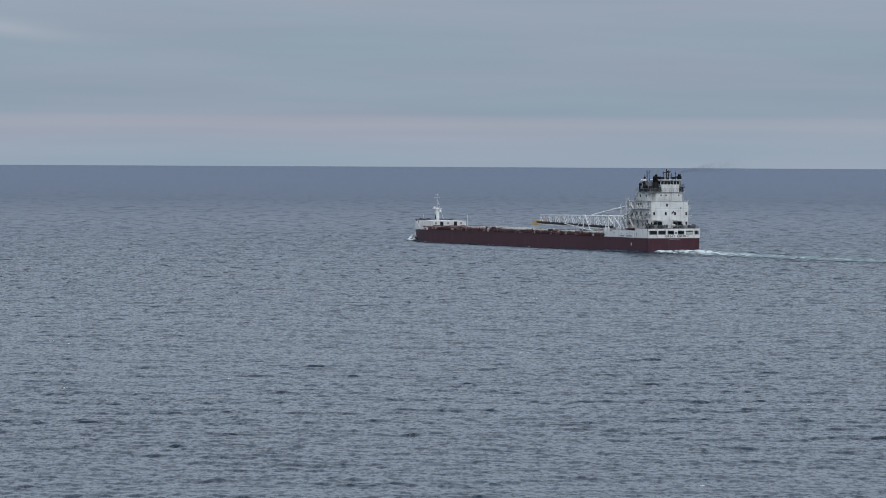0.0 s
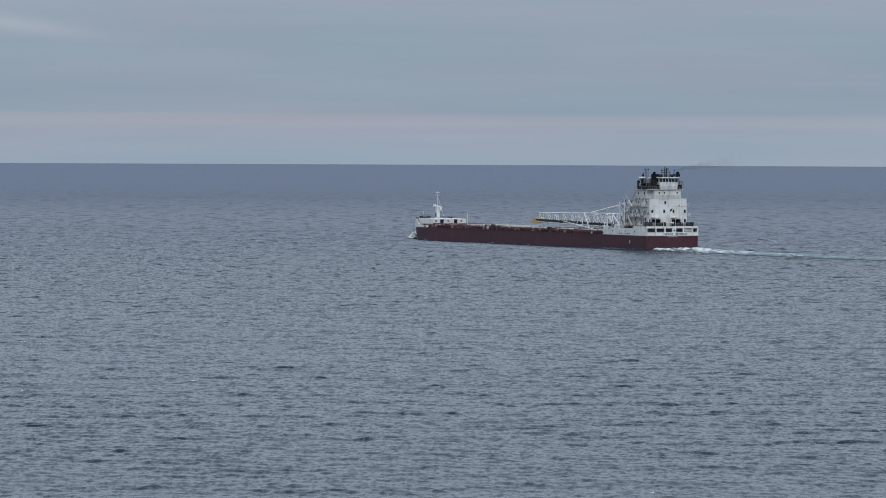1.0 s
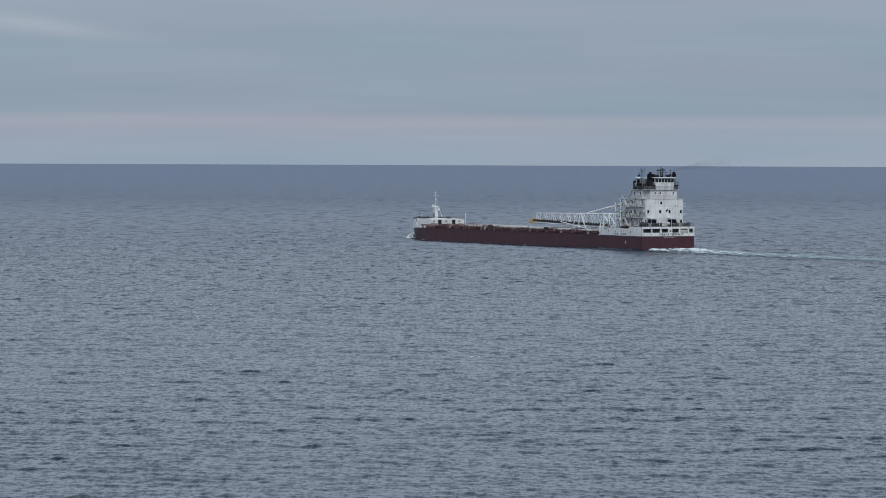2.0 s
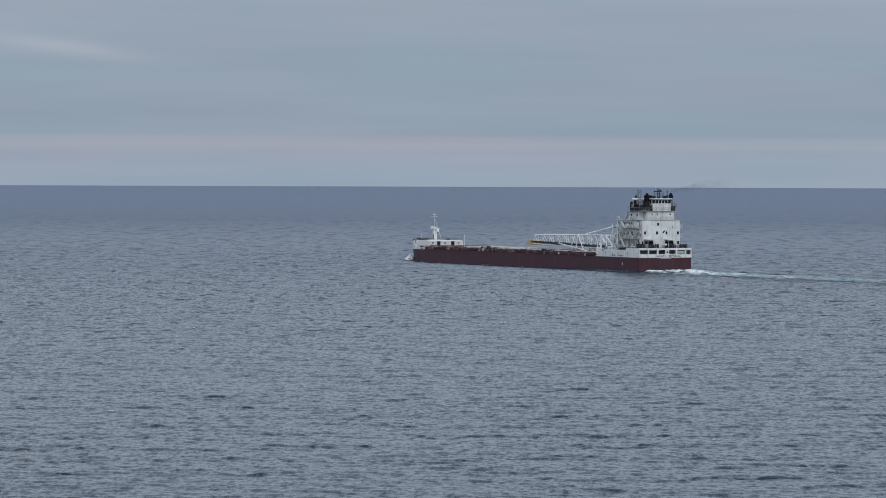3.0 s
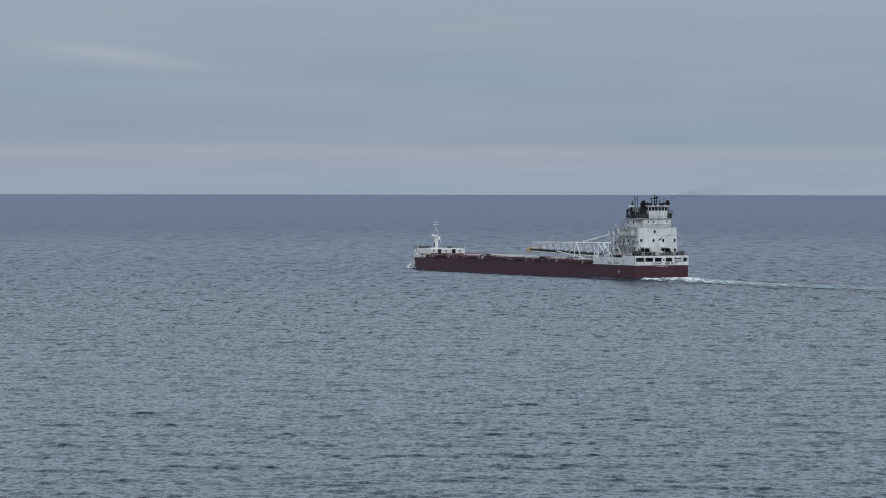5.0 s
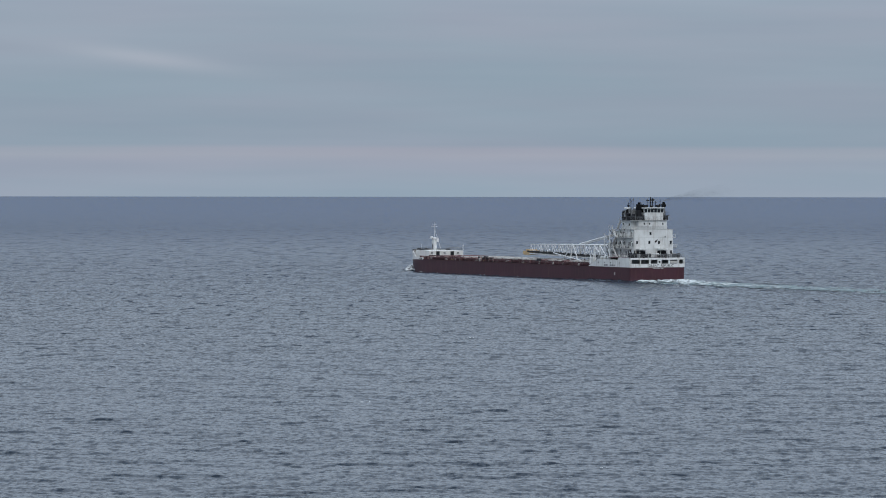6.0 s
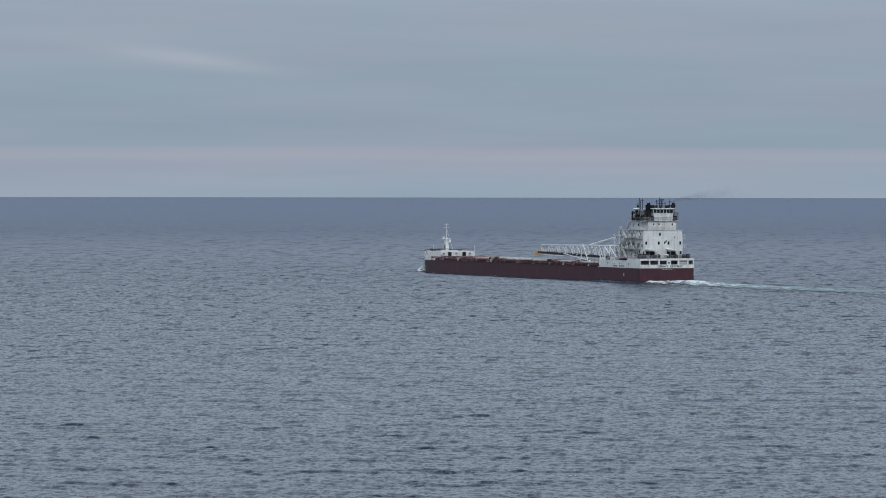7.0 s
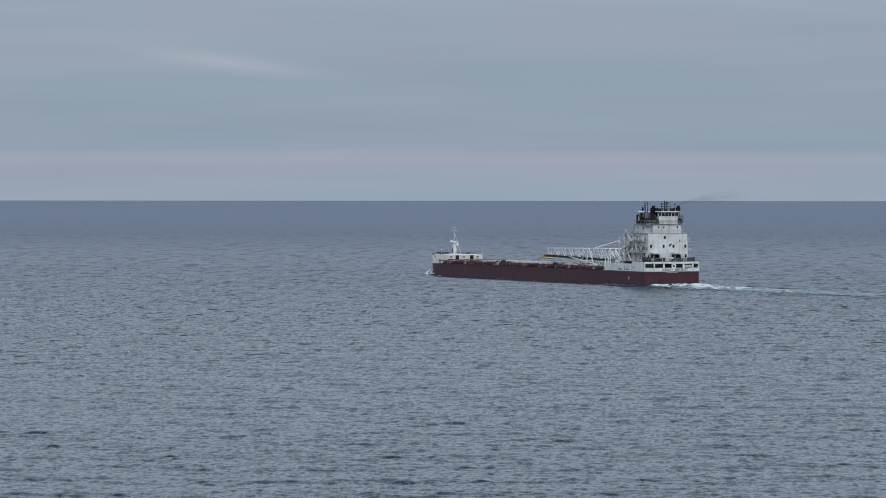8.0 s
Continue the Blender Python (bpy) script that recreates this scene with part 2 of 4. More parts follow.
def box(bm, x0, x1, y0, y1, z0, z1, bevel=0.0, index=0):
    v = [bm.verts.new(p) for p in ((x0, y0, z0), (x1, y0, z0), (x1, y1, z0), (x0, y1, z0), (x0, y0, z1), (x1, y0, z1), (x1, y1, z1), (x0, y1, z1))]
    faces = [bm.faces.new([v[i] for i in q]) for q in ((3, 2, 1, 0), (4, 5, 6, 7), (0, 1, 5, 4), (1, 2, 6, 5), (2, 3, 7, 6), (3, 0, 4, 7))]
    for f in faces:
        f.material_index = index
    if bevel:
        edges = list({e for f in faces for e in f.edges})
        bmesh.ops.bevel(bm, geom=edges, offset=bevel, segments=1, affect="EDGES")
    return bm


def boxed(*dims, bevel=0.0):
    return box(bmesh.new(), *dims, bevel=bevel)


def tube(bm, a, b, r, sides=6, r2=None):
    a, b = Vector(a), Vector(b)
    axis = (b - a).normalized()
    u = axis.orthogonal().normalized()
    w = axis.cross(u)
    rings = []
    for p, rad in ((a, r), (b, r if r2 is None else r2)):
        rings.append([bm.verts.new(p + rad * (math.cos(k * math.tau / sides) * u + math.sin(k * math.tau / sides) * w)) for k in range(sides)])
    for k in range(sides):
        bm.faces.new((rings[0][k], rings[0][(k + 1) % sides], rings[1][(k + 1) % sides], rings[1][k]))
    bm.faces.new(rings[0][::-1])
    bm.faces.new(rings[1])
    return bm


def tubed(a, b, r, sides=6, r2=None):
    return tube(bmesh.new(), a, b, r, sides, r2)


def prism(outline, axis, lo, hi):
    """A closed outline (pairs) pushed along an axis: x gives (y, z) pairs, y gives (x, z), z gives (x, y)."""
    bm = bmesh.new()
    place = {"x": lambda p, d: (d, p[0], p[1]), "y": lambda p, d: (p[0], d, p[1]), "z": lambda p, d: (p[0], p[1], d)}[axis]
    a = [bm.verts.new(place(p, lo)) for p in outline]
    b = [bm.verts.new(place(p, hi)) for p in outline]
    n = len(outline)
    for k in range(n):
        bm.faces.new((a[k], a[(k + 1) % n], b[(k + 1) % n], b[k]))
    bm.faces.new(a[::-1])
    bm.faces.new(b)
    bmesh.ops.recalc_face_normals(bm, faces=bm.faces)
    return bm


CRESTS = []
SLOPE = 0.0165


# ---- the sea: one sheet out to the horizon ----
def make_sea():
    """Rings round the camera's start, close together where the view falls. The far rim is dished up so that the
    edge of the sheet, under 5 km off, stands at the dip of the true horizon 20 km off."""
    rows = [0.0, 60.0, 130.0, 200.0, 260.0, 310.0, 345.0]
    r = 362.0
    while r < 4760:
        rows.append(r)
        r += 0.46 * (r / 370) ** 0.75 + (0.0 if r < 1700 else (r - 1700) / 150)
    rows = np.array(rows)
    fine = np.radians(np.linspace(101.2, 79.0, 640))  # from +x; the view is along +y
    coarse = np.radians(np.linspace(79.0, -258.8, 70)[1:-1])
    angle = np.concatenate([fine, coarse])
    step = np.abs(np.diff(np.concatenate([angle, [angle[0] - math.tau]])))
    step = np.maximum(step, np.roll(step, 1))
    R, A = np.meshgrid(rows, angle, indexing="ij")
    X, Y = R * np.cos(A), R * np.sin(A)
    row_gap, col_gap = np.gradient(rows)[:, None], R * step[None, :]
    rng = np.random.default_rng(7)
    Z, DX, DY = np.zeros_like(X), np.zeros_like(X), np.zeros_like(X)
    count = 150
    for k in range(count):
        length = 1.2 * (12.0 / 1.2) ** ((k + rng.random()) / count)
        heading = math.radians(-102 + rng.normal() * 34)
        kx, ky, wave = math.cos(heading), math.sin(heading), math.tau / length
        slope = SLOPE * (1.0 if length < 1.5 else 1.4 if length < 3.2 else 1.4 * (3.2 / length) ** 1.6)
        amp = slope / wave * (0.5 + rng.random())
        keep = np.clip(2.3 - wave * np.maximum(abs(ky) * np.maximum(row_gap, 0.56), abs(kx) * np.maximum(col_gap, 0.42)), 0.0, 1.0)
        phase = wave * (kx * X + ky * Y) + rng.random() * math.tau
        c = amp * keep
        Z += c * np.cos(phase)
        s = np.sin(phase) * c * 1.1
        DX -= kx * s
        DY -= ky * s
    # gusts: patches of livelier and calmer water
    gust = 0.92 + 0.12 * np.sin(X / 31 + 1.3 * np.sin(Y / 67)) * np.sin(Y / 83 + np.sin(X / 57))
    group = np.zeros_like(X)
    for k in range(14):
        turn, size = rng.random() * math.tau, rng.uniform(6.0, 22.0)
        group += np.cos(math.tau / size * (math.cos(turn) * X * 0.6 + math.sin(turn) * Y) + rng.random() * math.tau)
    gust *= np.clip(0.72 + 0.28 * (R - 360) / 110, 0.72, 1.0) * np.clip(np.exp(0.13 * group), 0.4, 1.6)
    Z, DX, DY = Z * gust, DX * gust, DY * gust
    Z += np.where(R > 1800, 19.0 * ((R - 1800) / 2955) ** 2, 0.0)
    X, Y = X + DX, Y + DY
    X[0], Y[0], Z[0] = 0, 0, 0
    for k in range(15):
        i, j = rng.integers(20, 900), rng.integers(20, 490)
        block = Z[i:i + 14, j:j + 14]
        di, dj = np.unravel_index(np.argmax(block), block.shape)
        CRESTS.append((float(X[i + di, j + dj]), float(Y[i + di, j + dj]), float(Z[i + di, j + dj])))
    nr, na = X.shape
    co = np.stack([X, Y, Z], axis=-1).reshape(-1, 3).astype(np.float32)
    i, j = np.meshgrid(np.arange(1, nr - 1), np.arange(na), indexing="ij")
    jn = (j + 1) % na
    quads = np.stack([i * na + j, i * na + jn, (i + 1) * na + jn, (i + 1) * na + j], axis=-1).reshape(-1, 4)
    j = np.arange(na)
    fan = np.stack([np.zeros(na, int), na + (j + 1) % na, na + j], axis=-1)
    me = bpy.data.meshes.new("water")
    me.vertices.add(len(co))
    me.vertices.foreach_set("co", co.ravel())
    loops = np.concatenate([fan[:, ::-1].ravel(), quads[:, ::-1].ravel()]).astype(np.int32)
    me.loops.add(len(loops))
    me.loops.foreach_set("vertex_index", loops)
    starts = np.concatenate([np.arange(na) * 3, na * 3 + np.arange(len(quads)) * 4]).astype(np.int32)
    me.polygons.add(len(starts))
    me.polygons.foreach_set("loop_start", starts)
    me.update(calc_edges=True)
    me.polygons.foreach_set("use_smooth", np.ones(len(starts), bool))
    if me.polygons[na + 5].normal.z < 0:
        me.flip_normals()
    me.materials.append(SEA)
    return tagged(new("water", me), "grey-blue open lake water with short wind waves", "water", kind="structure")


water = make_sea()


def make_whitecaps():
    """A few small crests breaking here and there."""
    rng = random.Random(21)
    bm = bmesh.new()
    for x, y, z in CRESTS:
        for lump in range(rng.randint(2, 4)):
            px, py = x + rng.uniform(-0.7, 0.7), y - rng.uniform(0.0, 0.25)
            w, h = 0.12 + 0.25 * rng.random(), 0.04 + 0.06 * rng.random()
            c = bm.verts.new((px, py, z + h))
            ring = [bm.verts.new((px + w * math.cos(q) * (0.7 + 0.5 * rng.random()), py + 0.3 * math.sin(q), z - 0.1)) for q in [math.tau * i / 7 for i in range(7)]]
            for i in range(7):
                bm.faces.new((c, ring[i], ring[(i + 1) % 7]))
    return bm

whitecaps = tagged(part("whitecaps", make_whitecaps(), FLECK), "small white breaking crests on the lake", "foam", kind="stuff")

# ---- the ship: x to starboard, y ahead from the stern, z up from the waterline ----
ship = tagged(new("cargo_ship"), "long red-hulled lake freighter with white aft deckhouse under way", "ship")
BEAM, LENGTH, DECK = 10.36, 189.6, 4.95


def half_beam(y):
    if y < 2.0:
        return BEAM - 0.15 * (1 - max(y - 0.4, 0) / 1.6) ** 2
    if y > 161:
        return BEAM * max(1 - ((y - 161) / (LENGTH - 161)) ** 2.4, 0.0) ** 0.66
    return BEAM


def stations(lo, hi):
    ys = [lo] + [y for y in (0.8, 1.2, 2, 8, 20, 40, 70, 100, 130, 150, 161, 164, 167, 170, 173, 176, 178.5, 181, 183, 185, 186.5, 187.7, 188.6, 189.2, 189.5) if lo < y < hi] + [hi]
    return ys


def strake(ys, top, bottom, thick=0.25, both=True, inset=0.0):
    """A plated band along both sides of the hull, with thickness, between two heights given as functions of y."""
    bm = bmesh.new()
    for side in ((-1, 1) if both else (-1,)):
        last = None
        for y in ys:
            o, i = side * (half_beam(y) - inset), side * max(half_beam(y) - inset - thick, 0.0)
            ring = [bm.verts.new(p) for p in ((o, y, bottom(y)), (o, y, top(y)), (i, y, top(y)), (i, y, bottom(y)))]
            if last:
                for k in range(4):
                    bm.faces.new((last[k], last[(k + 1) % 4], ring[(k + 1) % 4], ring[k]))
            else:
                bm.faces.new(ring)
            last = ring
        bm.faces.new(last[::-1])
    bmesh.ops.recalc_face_normals(bm, faces=bm.faces)
    return bm


def make_hull():
    ys = stations(0.4, LENGTH)
    bm = bmesh.new()
    rings = []
    for y in ys:
        b = half_beam(y)
        w = b - 0.75 * min(max((y - 163) / 14, 0.0), 1.0) * min(1.0, b / 3)
        rake = 1.9 * max(0.0, (y - 161) / 28.6) ** 2
        cut = max(0.0, 1 - y / 14.0)
        pts = [(-b, DECK), (-b, 2.4), (-w, 0.4), (-w * 0.995, -1.5 + cut), (-w * 0.9, -5.0 + 4 * cut), (w * 0.9, -5.0 + 4 * cut), (w * 0.995, -1.5 + cut), (w, 0.4), (b, 2.4), (b, DECK)]
        rings.append([bm.verts.new((px, y - rake * min(1 - pz / DECK, 1.2), pz)) for px, pz in pts])
    for a, b in zip(rings, rings[1:]):
        for k in range(len(a) - 1):
            bm.faces.new((a[k], a[k + 1], b[k + 1], b[k]))
    bm.faces.new(rings[0])
    bmesh.ops.remove_doubles(bm, verts=bm.verts, dist=0.001)
    bmesh.ops.recalc_face_normals(bm, faces=bm.faces)
    for f in bm.faces:
        f.smooth = abs(f.normal.y) < 0.98 and f.calc_center_median().y > 160
    hull = part("hull", bm, HULL_RED, ship, "dull oxide-red steel hull with faint rust runs")
    bm = bmesh.new()
    v = [bm.verts.new((s * (half_beam(y) - 0.02), y, DECK)) for s, seq in ((-1, ys), (1, ys[::-1])) for y in seq if half_beam(y) > 0.05]
    f = bm.faces.new(v)
    bmesh.ops.solidify(bm, geom=[f], thickness=0.15)
    deck = part("deck", bm, DECK_BROWN, ship, "red-brown painted steel main deck")
    # a rubbing strake along the sheer
    for s in (-1, 1):
        part("rubbing_strake", boxed(min(s * 10.34, s * 10.44), max(s * 10.34, s * 10.44), 30.0, 161.0, 4.62, 4.86), RAIL_BROWN, hull)
    # draft marks
    for s in (-1,):
        part("draft_mark", boxed(-10.42, -10.365, 11.2, 11.9, 2.2, 3.2), HATCH_GREY, hull, "weathered white draft marks")
    # white bow plating
    def bow_top(y):
        return 5.55 + 2.65 * min(max((y - 173.5) / 6.0, 0), 1) ** 0.8
    ys_bow = [y for y in stations(165.0, LENGTH)]
    part("bow_bulwark", strake(ys_bow, bow_top, lambda y: DECK - 0.75 + 0.55 * min(max((188 - y) / 14, 0), 1), inset=-0.02), FORE_WHITE, ship, "white painted bow bulwark with rust stains")
    part("bulwark_cap", strake([y for y in ys_bow if y > 178], lambda y: bow_top(y) + 0.16, bow_top, 0.4, inset=-0.06), DARK, ship, "dark cap rail on the bow bulwark")
    for y, z, w in ((168.0, 5.1, 0.3), (166.6, 5.05, 0.3)):
        b = half_beam(y)
        part("mooring_port", boxed(-b - 0.12, -b + 0.3, y - w, y + w, z - 0.28, z + 0.28, bevel=0.1), DARK, ship, "dark oval mooring port")
    # white poop plating down both sides, with its sloping fore end
    def poop_top(y):
        return 7.45 - 2.4 * max((y - 24.0) / 6.6, 0)
    part("poop_bulwark", strake([1.0, 1.3, 2, 8, 14, 20, 24.0, 27.3, 30.6], poop_top, lambda y: DECK - 0.02, 0.2, inset=-0.03), WHITE, ship, "white painted poop side plating, streaked")
    for y in (8.2, 14.6, 18.6, 23.4):
        b = BEAM + 0.05
        part("porthole", tubed((-b - 0.03, y, 6.3), (-b + 0.15, y, 6.3), 0.24, 8), GLASS, ship, "small round porthole")
    for y0, y1 in ((18.0, 19.1), (16.6, 17.7), (13.9, 14.9), (12.6, 13.6), (11.4, 12.3)):
        part("name_bar", boxed(-10.435, -10.392, y0, y1, 5.25, 5.75), STEEL_GREY, ship, "small dark lettering on the side")
    return hull


hull = make_hull()


def make_window(name, parent, at, size, facing, mat=GLASS):
    """A pane in a raised frame. facing: aft, port, starboard or fore."""
    w, h = size
    bm = bmesh.new()
    box(bm, -w / 2, w / 2, -0.02, 0.05, -h / 2, h / 2, index=1)
    for x0, x1, z0, z1 in ((-w / 2 - 0.08, w / 2 + 0.08, h / 2, h / 2 + 0.08), (-w / 2 - 0.08, w / 2 + 0.08, -h / 2 - 0.08, -h / 2), (-w / 2 - 0.08, -w / 2, -h / 2, h / 2), (w / 2, w / 2 + 0.08, -h / 2, h / 2)):
        box(bm, x0, x1, -0.07, 0.05, z0, z1, index=0)
    ob = part(name, bm, (WHITE, mat), parent)
    ob.matrix_basis = pose(*at, 0, 0, {"aft": 0, "starboard": 90, "fore": 180, "port": -90}[facing])
    return ob


def make_rail(name, pts, parent, mat, height=1.05, gap=1.6, wires=3, thick=0.035):
    """A run of open rail: posts and level wires, each a piece of its own."""
    rail = part(name, tubed(Vector(pts[0]) + Vector((0, 0, height)), Vector(pts[1]) + Vector((0, 0, height)), thick * 1.3, 5), mat, parent)
    for a, b in zip(pts[1:], pts[2:]):
        part("top_rail", tubed(Vector(a) + Vector((0, 0, height)), Vector(b) + Vector((0, 0, height)), thick * 1.3, 5), mat, rail)
    for a, b in zip(pts, pts[1:]):
        for k in range(1, wires):
            up = Vector((0, 0, height * k / wires))
            part("mid_rail", tubed(Vector(a) + up, Vector(b) + up, thick, 4), mat, rail)
        n = max(1, round((Vector(b) - Vector(a)).length / gap))
        first = None
        for k in range(n + 1):
            p = Vector(a).lerp(Vector(b), k / n)
            if first is None:
                first = part("post", tubed((0, 0, 0), (0, 0, height), thick, 5), mat, rail)
                first.matrix_basis = Matrix.Translation(p)
            else:
                share("post", first, Matrix.Translation(p), rail)
    return rail


# -- the stern: a plated band with mooring openings under the poop deck --
def make_stern():
    stern = part("stern_plating", boxed(-10.35, 10.4, 0.30, 0.55, 4.93, 6.15), WHITE, ship, "white stern plating with open mooring bays")
    part("upper_band", boxed(-10.35, 10.4, 0.30, 0.55, 7.5, 8.2), WHITE, stern)
    edges = (-10.34, -9.85, -6.7, -6.25, -3.25, -2.55, 0.05, 1.55, 4.15, 4.8, 7.7, 8.3, 9.95, 10.38)
    for a, b in zip(edges[::2], edges[1::2]):
        part("bay_pillar", boxed(a, b, 0.32, 0.53, 6.15, 7.5), WHITE, stern)
    part("stern_chock", tubed((0.8, 0.24, 6.75), (0.8, 0.34, 6.75), 0.32, 10), DARK, stern, "dark round stern chock")
    part("shutter", boxed(4.95, 7.55, 0.38, 0.48, 6.35, 7.1), HATCH_GREY, stern, "pale shutter half filling a bay")
    part("inner_bulkhead", boxed(-10.0, 10.0, 3.6, 3.75, 4.96, 8.3), STEEL_GREY, stern)
    for x in (-8.2, -4.8, -1.2, 2.8, 6.0):
        part("mooring_bitt", tubed((x, 2.2, 4.96), (x, 2.2, 5.9), 0.28, 8), DARK, stern)
    for word, x, wide in (("GREAT", -3.45, 3.9), ("REPUBLIC", 1.2, 4.9)):
        text = bpy.data.curves.new("name_word", "FONT")
        text.body, text.size, text.extrude, text.offset, text.space_character = word, 1.22, 0.015, 0.012, 1.06
        tmp = bpy.data.objects.new("tmp", text)
        me = bpy.data.meshes.new_from_object(tmp)
        bpy.data.objects.remove(tmp)
        me.materials.append(LETTER)
        me.transform(Matrix.Diagonal((wide / max(v.co.x for v in me.vertices), 0.84, 1, 1)))
        name = new("name_word", me)
        name.parent = stern
        name.matrix_basis = pose(x, 0.27, 5.2, 90, 0, 0)
        tagged(name, "black block capitals across the white stern")
    for x0, x1 in ((-1.7, -0.9), (-0.75, 0.1), (0.25, 1.0), (1.3, 2.2)):
        part("port_bar", boxed(x0, x1, 0.34, 0.41, 4.5, 4.7), LETTER_PALE, ship, "small white lettering bar on the red stern")
    deck = part("poop_deck", boxed(-10.3, 10.3, 0.56, 16.5, 8.0, 8.2), DECK_BROWN, ship, "red-brown poop deck over the mooring bays")
    make_rail("stern_rail", [(-10.2, 6.0, 8.2), (-10.2, 0.6, 8.2), (10.2, 0.6, 8.2), (10.2, 8.0, 8.2)], ship, STEEL_GREY)
    for s in (-1, 1):
        part("poop_side", boxed(min(s * 10.36, s * 10.2), max(s * 10.36, s * 10.2), 1.0, 9.0, 7.4, 8.2), WHITE, deck, "white plating")
    # winches, drums and two small canopies before the house
    for k, x in enumerate((-9.2, -7.6, -6.4, -3.9, -2.2, 2.6, 3.9, 5.6, 7.4, 9.0)):
        h = 1.0 + 0.8 * random.random()
        part("winch", tube(boxed(x - 0.55, x + 0.5, 1.6, 2.8, 8.2, 8.2 + h * 0.7, bevel=0.06), (x - 0.6, 2.2, 8.2 + h * 0.7), (x + 0.6, 2.2, 8.2 + h * 0.7), 0.36, 8), (DARK, DARK, STEEL_GREY, DARK, DARK)[k % 5], ship, ("dark", "dark", "grey", "dark", "dark")[k % 5] + " mooring winch on the poop")
    for x in (-4.75, 3.2):
        canopy = part("canopy", prism([(0.9, 10.85), (3.7, 10.9), (3.7, 11.25), (0.9, 11.25)], "x", x - 1.7, x + 1.7), WHITE, ship, "white canopy over the poop winches")
        for dx in (-1.6, 1.6):
            part("canopy_post", tubed((x + dx, 1.0, 8.2), (x + dx, 1.0, 10.9), 0.06), WHITE, canopy)
        # a dark-painted box puts in the shade under the canopy
        part("locker", boxed(x - 1.5, x + 1.5, 2.9, 3.68, 8.2, 10.45, bevel=0.05), DARK, canopy, "dark box standing for the shade and gear under the canopy")
    part("life_raft", tubed((0.2, 2.2, 9.3), (1.5, 2.2, 9.3), 0.38, 10), WHITE, ship, "white life raft canister")
    part("life_raft", tubed((7.0, 2.6, 9.2), (8.2, 2.6, 9.2), 0.36, 10), WHITE, ship, "white life raft canister")
    pole = part("flagpole", tubed((-0.7, 0.8, 8.2), (-1.4, -0.2, 14.3), 0.06), WHITE, ship, "white stern flagpole")
    bm = bmesh.new()
    grid = [[bm.verts.new((-1.3 + 0.26 * k, -0.15 + 0.12 * math.sin(k * 2.1), 13.7 + 0.2 * k - (0.8 - 0.08 * k) * u + 0.05 * math.sin(k * 1.7))) for u in (0, 1)] for k in range(5)]
    for a, b in zip(grid, grid[1:]):
        bm.faces.new((a[0], a[1], b[1], b[0]))
    bmesh.ops.solidify(bm, geom=bm.faces[:], thickness=0.03)
    part("flag", bm, FLAG_CLOTH, pole, "dark ensign blown out in the wind")


make_stern()


